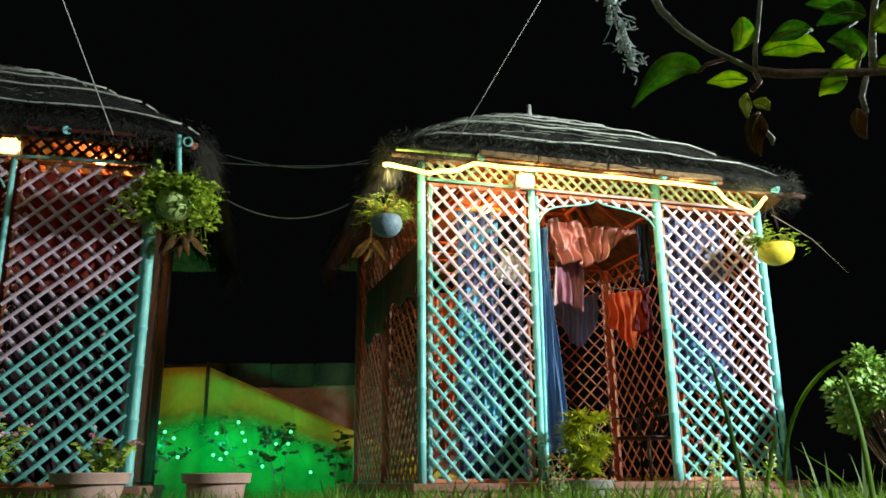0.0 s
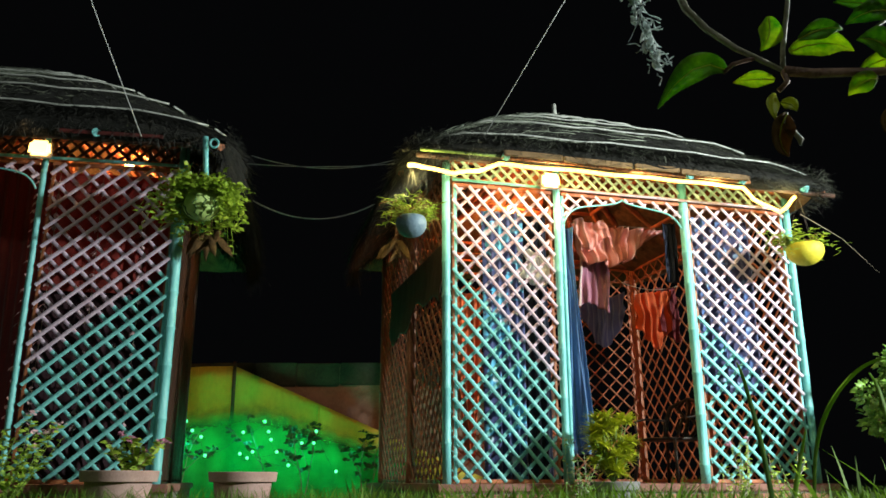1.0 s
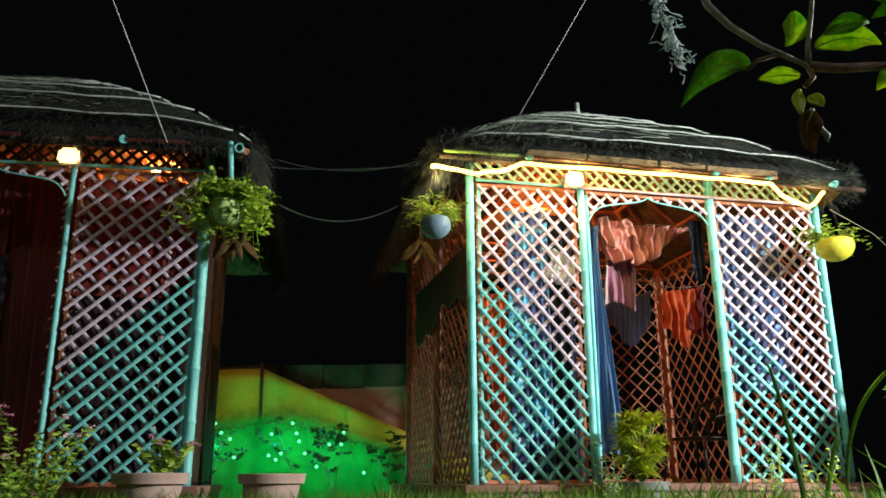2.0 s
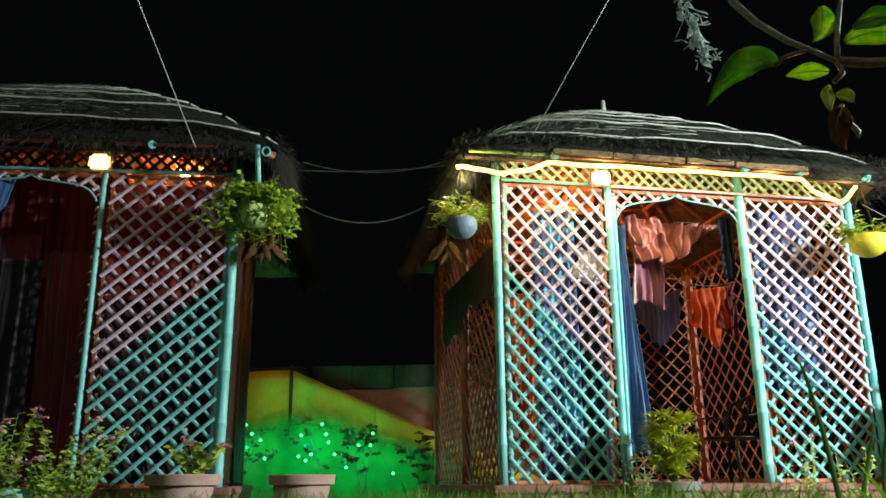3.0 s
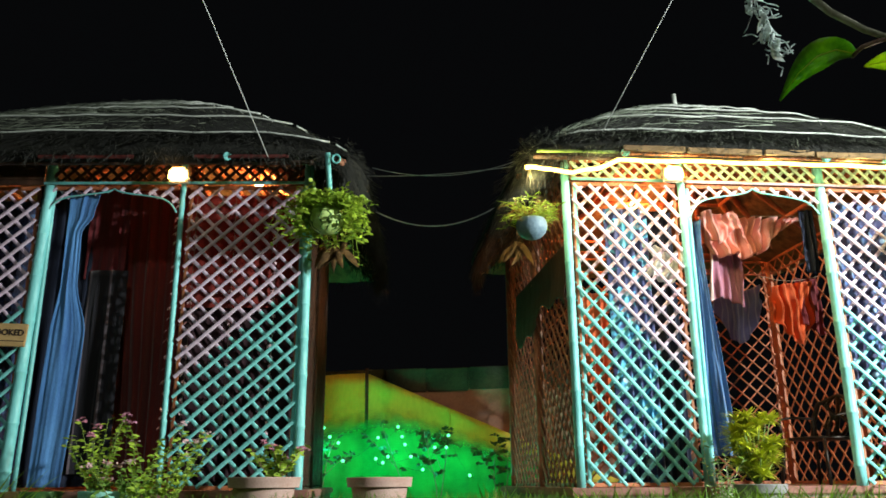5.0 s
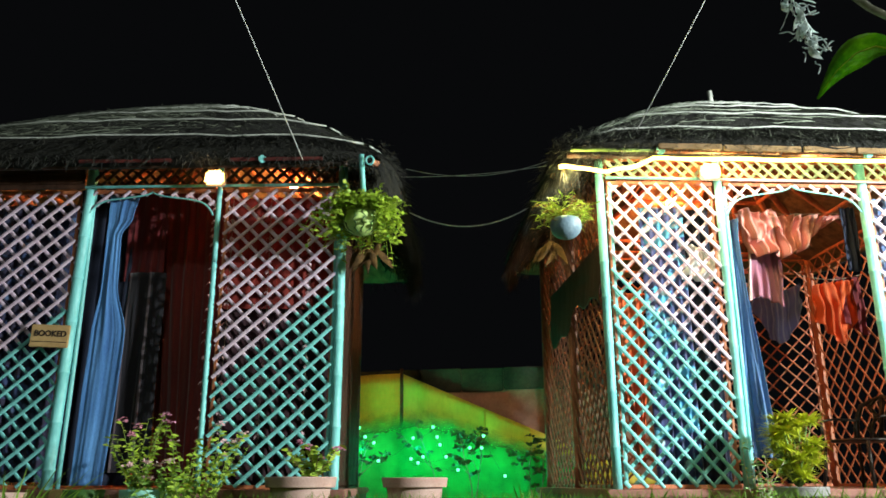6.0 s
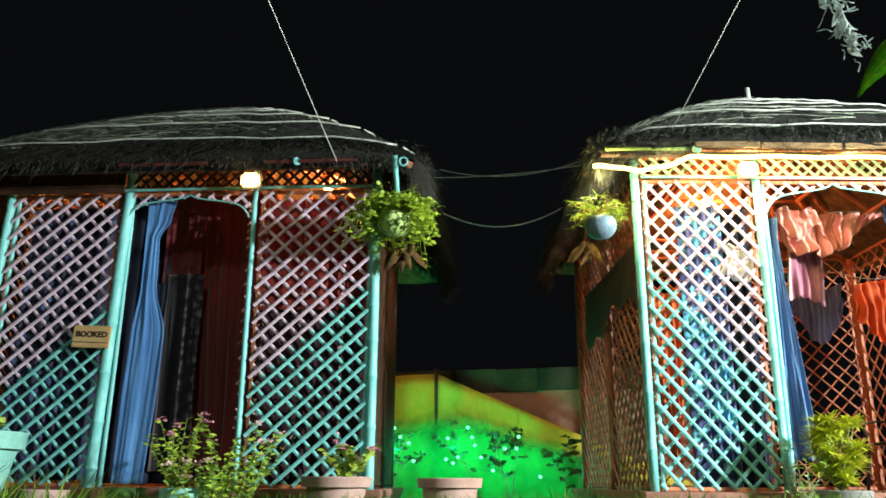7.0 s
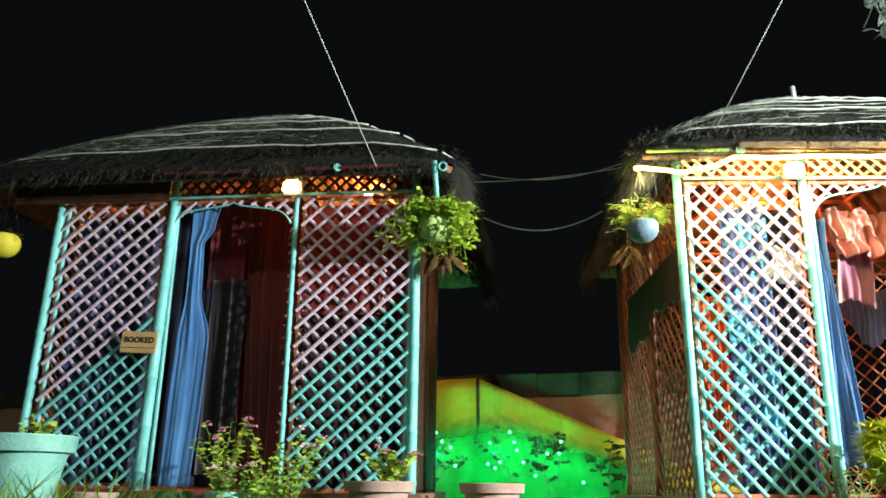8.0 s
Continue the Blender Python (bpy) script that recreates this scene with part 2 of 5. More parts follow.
def tube(bm, points, radii, sides=8, cap=True):
    """A round pole through points, with a radius at each."""
    rings = []
    pts = [Vector(p) for p in points]
    side = None
    for i, p in enumerate(pts):
        d = (pts[min(i + 1, len(pts) - 1)] - pts[max(i - 1, 0)]).normalized()
        if side is None:
            side = d.orthogonal().normalized()
        side = (side - d * side.dot(d)).normalized()
        up = d.cross(side)
        r = radii[i] if isinstance(radii, (list, tuple)) else radii
        rings.append([bm.verts.new(p + (side * math.cos(a) + up * math.sin(a)) * r)
                      for a in [2 * math.pi * k / sides for k in range(sides)]])
    for a, b in zip(rings, rings[1:]):
        for k in range(sides):
            f = bm.faces.new((a[k], a[(k + 1) % sides], b[(k + 1) % sides], b[k]))
            f.smooth = True
    if cap and len(rings) > 1:
        bm.faces.new(rings[0][::-1])
        bm.faces.new(rings[-1])


def bamboo(bm, a, b, radius, bow=0.0, node=0.28, sides=12, rng=random):
    """A bamboo pole with swollen nodes and a slight bend."""
    a, b = Vector(a), Vector(b)
    length = (b - a).length
    d = (b - a) / length
    off = d.orthogonal().normalized() * bow
    pts, radii, s = [], [], rng.uniform(0.05, node)
    marks = [(0, 1.0)]
    while s < length - 0.03:
        marks += [(s - 0.012, 0.97), (s - 0.003, 1.09), (s + 0.003, 1.09), (s + 0.012, 0.98)]
        s += node * rng.uniform(0.8, 1.2)
    marks.append((length, 0.97))
    for q, k in marks:
        pts.append(a + d * q + off * math.sin(math.pi * q / length))
        radii.append(radius * k)
    tube(bm, pts, radii, sides)


def lathe(bm, profile, sides=28):
    """A turned body from (radius, height) pairs."""
    rings = [[bm.verts.new((r * math.cos(2 * math.pi * k / sides), r * math.sin(2 * math.pi * k / sides), z))
              for k in range(sides)] for r, z in profile]
    for a, b in zip(rings, rings[1:]):
        for k in range(sides):
            f = bm.faces.new((a[k], a[(k + 1) % sides], b[(k + 1) % sides], b[k]))
            f.smooth = True
    bm.faces.new(rings[0][::-1])
    bm.faces.new(rings[-1])


def leaf(bm, root, way, up, length, width, curl=0.25, fold=0.15, steps=4):
    """A pointed leaf with a folded midrib, bending downward along its length."""
    way, up = Vector(way).normalized(), Vector(up)
    side = way.cross(up)
    if side.length < 1e-4:
        side = way.orthogonal()
    side.normalize()
    up = side.cross(way).normalized()
    root = Vector(root)
    prev = None
    for i in range(steps + 1):
        s = i / steps
        w = width * 0.5 * math.sin(math.pi * min(1, 0.06 + s * 0.94) ** 0.8)
        mid = root + way * (length * s) - up * (curl * length * s * s)
        row = (bm.verts.new(mid - side * w + up * fold * w), bm.verts.new(mid), bm.verts.new(mid + side * w + up * fold * w))
        if prev:
            for k in (0, 1):
                f = bm.faces.new((prev[k], prev[k + 1], row[k + 1], row[k]))
                f.smooth = True
        prev = row


def drape(bm, width, height, folds=6, depth=0.03, nx=40, nz=30, shape=None, seed=0):
    """A hanging cloth in local x, z (top at 0), with folds that run down it. shape(s, t) -> (x, z, y)."""
    uv = bm.loops.layers.uv.new("UVMap")
    rng = random.Random(seed)
    ph = [rng.uniform(0, 6.28) for _ in range(4)]
    grid = []
    for j in range(nz + 1):
        t = j / nz
        row = []
        for i in range(nx + 1):
            s = i / nx
            y = depth * (math.sin(2 * math.pi * folds * (s + 0.10 * math.sin(7.3 * s + ph[3]) + 0.06 * math.sin(17 * s + ph[1])) + ph[0] + 0.8 * math.sin(3 * t + ph[1]))
                         + 0.5 * math.sin(2 * math.pi * folds * 1.7 * s + ph[2] + 1.5 * t)) * (0.55 + 0.45 * t) * (0.65 + 0.8 * abs(noise.noise(Vector((s * 5, t * 1.5, seed * 3.7)))))
            y += depth * 0.5 * noise.noise(Vector((s * 12, t * 4, seed + 0.5)))
            y += depth * 0.35 * math.sin(9 * t + 5 * s + ph[3])
            x, z, dy = shape(s, t) if shape else (width * s, -height * t, 0)
            row.append(bm.verts.new((x, y + dy, z)))
        grid.append(row)
    for j in range(nz):
        for i in range(nx):
            f = bm.faces.new((grid[j][i], grid[j + 1][i], grid[j + 1][i + 1], grid[j][i + 1]))
            f.smooth = True
            for lp, (a, b) in zip(f.loops, ((i, j), (i, j + 1), (i + 1, j + 1), (i + 1, j))):
                lp[uv].uv = (width * a / nx, height * (1 - b / nz))


def cloth(name, m, material, label, width, height, folds=6, depth=0.03, shape=None, seed=0, group="", nx=40, nz=30):
    bm = bmesh.new()
    drape(bm, width, height, folds, depth, nx, nz, shape, seed)
    ob = part(name, bm, material, smooth=True)
    thick = ob.modifiers.new("thickness", "SOLIDIFY")
    thick.thickness = 0.003
    ob.matrix_basis = m
    return tagged(ob, label, name.replace("_", " ").split()[-1], group)


# ---------- ground, boundary wall ----------
bm = bmesh.new()
bmesh.ops.create_grid(bm, x_segments=60, y_segments=60, size=1)
for v in bm.verts:
    x, y = v.co.x, v.co.y
    v.co.x, v.co.y = math.copysign(abs(x) ** 2.5, x) * 260, math.copysign(abs(y) ** 2.5, y) * 260
    if v.co.length < 12:
        v.co.z = 0.02 * noise.noise(Vector((v.co.x * 1.3, v.co.y * 1.3, 0)))
ground = tagged(part("ground", bm, SOIL), "dark night garden soil under rough grass", "ground", kind="structure")


def wall_back():
    bm = bmesh.new()
    box(bm, (-14, 9.35, 0), (1.0, 9.55, 1.60), 0.01)
    wall = tagged(part("wall_back", bm, WALL), "brown plastered boundary wall with a dark band along its top", "wall", kind="structure")
    rng = random.Random(61)
    # row of dark grey-green blocks along the top of the wall
    for k in range(30):
        bm = bmesh.new()
        box(bm, (-14 + 0.5 * k + 0.003, 9.31 + rng.uniform(-0.006, 0.004), 1.37 + rng.uniform(-0.02, 0.02)), (-13.5 + 0.5 * k - 0.003, 9.59, 1.63 + rng.uniform(-0.008, 0.012)), 0.012)
        part("top_band_block", bm, TOP_BAND, wall, "dark block along the wall top")


wall_back()

# ---------- gazebos ----------
SLAT_W, SLAT_T = 0.023, 0.009


def slat_mesh(name, material):
    """A split-bamboo strip one metre long, rounded on its outer face."""
    bm = bmesh.new()
    sec = [(-0.5, 0.0), (-0.42, -0.7), (-0.15, -1.0), (0.15, -1.0), (0.42, -0.7), (0.5, 0.0)]
    ends = [[bm.verts.new((x, b * SLAT_T, a * SLAT_W)) for a, b in sec] for x in (0, 1)]
    for k in range(6):
        bm.faces.new((ends[0][k], ends[0][(k + 1) % 6], ends[1][(k + 1) % 6], ends[1][k]))
    bm.faces.new(ends[0][::-1])
    bm.faces.new(ends[1])
    bmesh.ops.recalc_face_normals(bm, faces=bm.faces)
    return mesh_of(bm, name, material)


SLATS = {"mint": slat_mesh("slat_mint", MINT), "pink": slat_mesh("slat_lilac", PINK), "teal": slat_mesh("slat_turquoise", TEAL), "bare": slat_mesh("slat_bare", BAMBOO), "dark": slat_mesh("slat_dark", BAMBOO_DARK), "red": slat_mesh("slat_reddish", BAMBOO_RED)}
slat_rng = random.Random(5)


def slat_runs(panel, lo, hi, slope, sign, step, start, inside, tint, y):
    """Parallel strips over lo..hi, kept where inside(x, z) holds; tint(x, z) names the paint."""
    dx = 1 / math.hypot(1, slope)
    dz = slope * dx * sign
    reach = (hi[1] - lo[1]) + (hi[0] - lo[0]) * slope
    first = lo[1] - (0 if sign < 0 else (hi[0] - lo[0]) * slope) + start
    for k in range(int(reach / step) + 2):
        z0 = first + k * step + slat_rng.uniform(-0.004, 0.004)
        run, kind = None, None
        for i in range(int((hi[0] - lo[0]) / dx / 0.008) + 2):
            s = i * 0.008
            x, z = lo[0] + s * dx, z0 + s * dz
            ok = lo[0] <= x <= hi[0] and lo[1] <= z <= hi[1] and inside(x, z)
            now = tint(x, z) if ok else None
            if now != kind:
                if kind and s - run > 0.03:
                    lay_slat(panel, lo[0] + run * dx, z0 + run * dz, s - run, math.atan2(dz, dx), y, kind)
                run, kind = s, now
        if kind and s - run > 0.03:
            lay_slat(panel, lo[0] + run * dx, z0 + run * dz, s - run, math.atan2(dz, dx), y, kind)


def lay_slat(panel, x, z, length, angle, y, kind):
    ob = new("slat", SLATS[kind])
    ob.parent = panel
    ob.matrix_basis = (Matrix.Translation((x, y + slat_rng.uniform(-0.001, 0.001), z))
                       @ Matrix.Rotation(-angle + slat_rng.uniform(-0.006, 0.006), 4, "Y")
                       @ Matrix.Diagonal((length, 1, slat_rng.uniform(0.85, 1.12) * (0.66 if kind == "bare" else 1), 1)))


def lattice_panel(hut, m, width, lo_z, hi_z, front_slope, front_sign, step, tint, label, inside=None, back_slope=1.0, edge=BAMBOO, gap=0.027):
    """A woven screen: two layers of strips with a batten on each side. Local x along it, z up, front at -y."""
    bm = bmesh.new()
    for z in (lo_z, hi_z) if inside is None else (hi_z,):
        box(bm, (0, -0.012, z - 0.012), (width, 0.012, z + 0.012), 0.003)
    if inside is None:
        for x in (0, width - 0.02):
            box(bm, (x, 0.004, lo_z + 0.013), (x + 0.02, 0.022, hi_z - 0.013), 0.003)
    panel = part("lattice_panel", bm, edge, hut, label)
    panel.matrix_basis = m
    keep = inside or (lambda x, z: True)
    slat_runs(panel, (0, lo_z), (width, hi_z), front_slope, front_sign, step, 0.03, keep, tint, -0.012)
    slat_runs(panel, (0, lo_z), (width, hi_z), back_slope, -front_sign, step, 0.05, keep, tint, -0.012 + gap)
    return panel


def gazebo(m, width, posts, sign, bound, label, over, slopes, arch_l, arch_r, apex, pole, radii, ends, D, skew=0.0, leans=((0, 0),) * 4):
    """A square bamboo hut, local x along the front, y into it. posts: their x along the front."""
    hut = thing("gazebo", m, label, "gazebo", "garden gazebos")
    BASE, BEAM, TOP = 0.295, 2.27, 2.43
    turn = math.degrees(math.atan2(skew, D))
    rng = random.Random(int(width * 1000))
    # brick plinth: core and separate bricks on the faces that show
    bm = bmesh.new()
    box(bm, (-0.10, -0.10, 0), (width + 0.10, D + 0.10, BASE - 0.05), 0.004)
    for v in bm.verts:
        if v.co.x > width / 2 and v.co.y > D / 2:
            v.co.x -= skew
    plinth = part("plinth", bm, MORTAR, hut, "brick plinth")
    bm = bmesh.new()
    box(bm, (-0.12, -0.12, BASE - 0.049), (width + 0.12, D + 0.12, BASE), 0.008)
    for v in bm.verts:
        if v.co.x > width / 2 and v.co.y > D / 2:
            v.co.x -= skew
    part("floor_slab", bm, SLAB, hut)
    bm = bmesh.new()
    box(bm, (0, -0.0, 0), (0.215, 0.06, 0.066), 0.006)
    brick = mesh_of(bm, "brick", BRICK)
    for row in range(3):
        for k in range(int(width / 0.23) + 2):
            x = -0.115 + k * 0.228 - (0.114 if row % 2 else 0)
            if x < -0.13 or x + 0.215 > width + 0.14:
                continue
            ob = new("brick", brick)
            ob.parent = plinth
            ob.matrix_basis = pose(x, -0.115 + rng.uniform(-0.004, 0.003), 0.012 + row * 0.077, 0, 0, rng.uniform(-0.6, 0.6))
    # posts
    for x, girth, (foot, head) in zip(posts, radii, leans):
        bm = bmesh.new()
        bamboo(bm, (x + foot, 0, BASE), (x + head + rng.uniform(-0.008, 0.008), 0, TOP), girth, rng.uniform(-0.008, 0.008), rng=rng)
        part("post", bm, TEAL, hut)
    for x, y in ((0, D), (width - skew, D), (0, D / 2), (width - skew / 2, D / 2), (width / 2, D)):
        bm = bmesh.new()
        bamboo(bm, (x, y, BASE), (x, y, TOP), 0.036, rng.uniform(-0.008, 0.008), rng=rng)
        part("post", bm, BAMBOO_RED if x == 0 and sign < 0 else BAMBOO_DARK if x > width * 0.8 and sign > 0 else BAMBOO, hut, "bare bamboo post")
    # slim second stems beside the outer and door posts
    for x in (posts[0] + 0.055, posts[1] + 0.040, posts[3] - 0.05):
        bm = bmesh.new()
        bamboo(bm, (x, 0.012, BASE), (x + 0.006, 0.012, BEAM - 0.03), 0.014, 0.006, rng=rng)
        part("slim_stem", bm, TEAL, hut)
    # beams round the hut at two heights
    for z, r in ((BEAM, 0.0105), (TOP + 0.02, 0.03)):
        for k, (a, b) in enumerate((((0, -0.045, z), (width, -0.045, z)), ((0, 0, z), (0, D, z)), ((width, 0, z), (width - skew, D, z)), ((0, D, z), (width - skew, D, z)))):
            bm = bmesh.new()
            if k == 0 and sign < 0 and z == BEAM:
                bamboo(bm, (posts[1], -0.045, z), b, r, 0.002, 0.33, rng=rng)
                part("beam", bm, PINK, hut, "lilac painted cane beam")
                bm = bmesh.new()
                b = (posts[1], -0.045, z)
            bamboo(bm, a, b, r, 0.004, 0.33, rng=rng)
            part("beam", bm, TEAL if k == 0 else BAMBOO, hut, "" if k == 0 else "bare bamboo beam")
    # front screens
    tint = bound
    lattice_panel(hut, pose(posts[0] + 0.04, 0, 0), posts[1] - posts[0] - 0.08, BASE + 0.015, BEAM - 0.02, slopes[0], sign, 0.12,
                  lambda x, z, o=posts[0] + 0.04: tint(x + o, z), "lilac and turquoise lattice screen")
    lattice_panel(hut, pose(posts[2] + 0.04, 0, 0), posts[3] - posts[2] - 0.08, BASE + 0.015, BEAM - 0.02, slopes[1], sign, 0.12,
                  lambda x, z, o=posts[2] + 0.04: tint(x + o, z), "lilac and turquoise lattice screen")
    # arch over the door
    x0, x1 = posts[1] + 0.035, posts[2] - 0.035
    mid, half = (x0 + x1) / 2, (x1 - x0) / 2

    def arch(x):
        q = abs(x - mid) / half
        low = arch_l if x < mid else arch_r
        return BEAM - 0.03 - (BEAM - 0.03 - low) * (0.13 * (1 - math.exp(-14 * q)) + 0.32 * q + 0.55 * q ** 9)

    lattice_panel(hut, pose(x0, 0, 0), x1 - x0, 1.95, BEAM - 0.02, 0.9, sign, 0.10, lambda x, z: "pink",
                  "lilac lattice spandrel over the door", inside=lambda x, z: z > arch(x + x0) + 0.01)
    bm = bmesh.new()
    tube(bm, [(x0 + (x1 - x0) * k / 60, -0.02, arch(x0 + (x1 - x0) * k / 60)) for k in range(61)], 0.0065, 6)
    part("door_arch", bm, TEAL, hut, "bent turquoise cane arch")
    # narrow lattice frieze under the eaves
    spans = list(zip(posts, posts[1:]))
    if sign > 0:
        a, b = spans.pop(0)
        bm = bmesh.new()
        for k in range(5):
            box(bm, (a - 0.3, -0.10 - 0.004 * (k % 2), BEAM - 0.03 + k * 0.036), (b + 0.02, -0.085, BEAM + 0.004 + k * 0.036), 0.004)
        part("eave_board", bm, BAMBOO_DARK, hut, "dark boards under the eave")
        for a, b in ((0.95, 1.55), (1.92, 2.52)):
            bm = bmesh.new()
            box(bm, (a, -over[1] + 0.016, 2.302), (b, -over[1] + 0.030, 2.326), 0.004)
            part("fascia", bm, RED_PAINT, hut, "thin faded red board under the eave")
    # left hut's frieze slats are coloured dark for the shade under its eave
    for a, b in spans:
        lattice_panel(hut, pose(a + 0.035, 0.0, 0), b - a - 0.07, BEAM + 0.02, TOP - 0.01, 1.0, sign, 0.085,
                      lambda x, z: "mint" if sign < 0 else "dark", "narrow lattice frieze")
    # bare screens on the other three sides; outer walls in shade get darker-coloured slats
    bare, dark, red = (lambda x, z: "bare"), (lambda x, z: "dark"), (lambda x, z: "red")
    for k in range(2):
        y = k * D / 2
        lattice_panel(hut, pose(0, y + D / 2 - 0.04, 0, 0, 0, -90), D / 2 - 0.08, BASE + 0.015, TOP - 0.03, 1.0, sign, 0.13, red if sign < 0 else bare, "left side bamboo lattice screen", edge=BAMBOO_RED if sign < 0 else BAMBOO)
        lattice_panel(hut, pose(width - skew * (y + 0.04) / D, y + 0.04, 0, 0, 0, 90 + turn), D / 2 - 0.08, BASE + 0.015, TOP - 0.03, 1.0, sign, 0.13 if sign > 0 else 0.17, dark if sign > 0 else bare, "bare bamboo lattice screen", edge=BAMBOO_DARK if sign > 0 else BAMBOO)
        lattice_panel(hut, pose(k * (width - skew) / 2 + 0.04, D, 0), (width - skew) / 2 - 0.08, BASE + 0.015, TOP - 0.03, 0.9, sign, 0.14, bare, "bare bamboo lattice screen")
    # roof: eaves at over = (left, front, right, back)
    cx, cy = width / 2, D / 2
    l, fr, r, bk = over
    corners = [(-l, -fr), (width + r, -fr), (width + r, D + bk), (-l, D + bk)]
    EAVE_LO, EAVE_HI = 2.30, 2.45

    def roof_at(u, t):
        """u round the eave 0..4, t from the eave (0) to the apex (1); top of the thatch."""
        k = int(u) % 4
        q = u - int(u)
        a, b = corners[k], corners[(k + 1) % 4]
        x, y = a[0] + (b[0] - a[0]) * q, a[1] + (b[1] - a[1]) * q
        # soften the corners
        pull = 0.06 * (2 * abs(q - 0.5)) ** 6 * (1 - t)
        x, y = x + (cx - x) * (t + pull), y + (cy - y) * (t + pull)
        bulge = 0.07 * math.sin(math.pi * t) ** 0.8
        return Vector((x, y, EAVE_HI + (apex - EAVE_HI) * t + bulge - 0.05 * (1 - t) ** 8 - 0.06 * (2 * abs(q - 0.5)) ** 4 * (1 - t) ** 0.7))

    bm = bmesh.new()
    nu, nt = 96, 14
    rows = []
    for j in range(nt + 1):
        t = j / nt
        row = []
        for i in range(nu):
            p = roof_at(4 * i / nu, t * 0.985)
            w = noise.noise(p * 6) * 0.03 + noise.noise(p * 21) * 0.015
            row.append(bm.verts.new(p + Vector((0, 0, w))))
        rows.append(row)
    under, lip = [], []
    for i in range(nu):
        p = roof_at(4 * i / nu, 0.0)
        q = roof_at(4 * i / nu, 0.05)
        out = (p - q) * 0.6
        out.z = 0
        lip.append(bm.verts.new((p.x + out.x * 0.4, p.y + out.y * 0.4, EAVE_LO + 0.05 + 0.03 * noise.noise(p * 9))))
        under.append(bm.verts.new((q.x, q.y, EAVE_LO + 0.02 * noise.noise(p * 14))))
    inner = [bm.verts.new(roof_at(4 * i / nu, 0.96) - Vector((0, 0, 0.12))) for i in range(nu)]
    for a, b in [(under, lip), (lip, rows[0])] + list(zip(rows, rows[1:])) + [(inner, under)]:
        for i in range(nu):
            f = bm.faces.new((a[i], a[(i + 1) % nu], b[(i + 1) % nu], b[i]))
            f.smooth = True
            f.material_index = 1 if a is inner else 0
    bm.faces.new(rows[-1])
    bm.faces.new(inner[::-1])
    bmesh.ops.recalc_face_normals(bm, faces=bm.faces)
    roof = part("thatch_roof", bm, (THATCH, THATCH_UNDER), hut, "grass thatch, near black outside and brown underneath")
    # loose straws over the slopes and hanging from the eaves; these darkened for shade
    bm, shaded = bmesh.new(), bmesh.new()
    for k in range(13000):
        u, t = rng.uniform(0, 4), rng.random() ** 1.6 * 0.95
        if k % 3 == 0:
            u, t = (rng.uniform(-0.25, 1.25) % 4), rng.uniform(0, 0.08)
        p, q = roof_at(u, t), roof_at(u, min(1, t + 0.05))
        down = (p - q).normalized()
        side = down.cross(Vector((0, 0, 1))).normalized()
        way = (down + side * rng.gauss(0, 0.35) + Vector((0, 0, rng.uniform(-0.10, 0.28)))).normalized()
        size, w = rng.uniform(0.05, 0.18), rng.uniform(0.0015, 0.0048)
        if t < 0.05 and k % 2:
            p.z -= rng.uniform(0, 0.13)
            way = (down * rng.uniform(0.1, 0.8) + side * rng.gauss(0, 0.4) + Vector((0, 0, rng.uniform(-1.0, -0.1)))).normalized()
            size *= 0.7
        p = p + Vector((0, 0, 0.012))
        end = p + way * size
        s = way.orthogonal().normalized() * w
        to = shaded if t < 0.10 and (k % 9 or sign > 0) else bm
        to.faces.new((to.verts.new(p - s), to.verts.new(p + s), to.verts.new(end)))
    # broken ends in the face of the front eave
    for k in range(5200 if sign < 0 else 1100):
        u = rng.uniform(-0.15, 1.15) % 4
        p, q = roof_at(u, 0.0), roof_at(u, 0.06)
        out = p - q
        out.z = 0
        out.normalize()
        p = p + out * rng.uniform(-0.02, 0.03)
        p.z = EAVE_LO - 0.02 + (EAVE_HI - EAVE_LO + 0.04) * rng.random() ** 0.8
        side = Vector((-out.y, out.x, 0))
        way = (out * rng.uniform(0.1, 1.0) + side * rng.gauss(0, 0.8) + Vector((0, 0, rng.uniform(-1.0, 0.5)))).normalized()
        s = way.orthogonal().normalized() * rng.uniform(0.001, 0.0032)
        to = bm if sign < 0 and k % 3 == 0 else shaded
        to.faces.new((to.verts.new(p - s), to.verts.new(p + s), to.verts.new(p + way * rng.uniform(0.02, 0.085))))
    # loose ends hanging under the side slopes
    for k in range(4200):
        u, f = (1 if sign > 0 else 3) + rng.random(), rng.random() ** 1.3 * 0.6
        low, high = roof_at(u, 0.05), roof_at(u, 0.96)
        low.z, high.z = EAVE_LO, high.z - 0.12
        p = low.lerp(high, f)
        way = ((low - high).normalized() * rng.uniform(0.3, 1.0) + Vector((rng.gauss(0, 0.35), rng.gauss(0, 0.35), rng.uniform(-0.9, 0.1)))).normalized()
        s = way.orthogonal().normalized() * rng.uniform(0.002, 0.006)
        shaded.faces.new((shaded.verts.new(p - s), shaded.verts.new(p + s), shaded.verts.new(p + way * rng.uniform(0.06, 0.22))))
    # ragged fringe along the side eaves
    for k in range(3600):
        u = (1 if sign > 0 else 3) + rng.random()
        p, q = roof_at(u, rng.uniform(0, 0.03)), roof_at(u, 0.08)
        out = (p - q)
        out.z = 0
        p.z -= rng.uniform(0.0, 0.16)
        way = (out.normalized() * rng.uniform(-0.3, 0.5) + Vector((rng.gauss(0, 0.25), rng.gauss(0, 0.25), -1))).normalized()
        s = way.orthogonal().normalized() * rng.uniform(0.0015, 0.004)
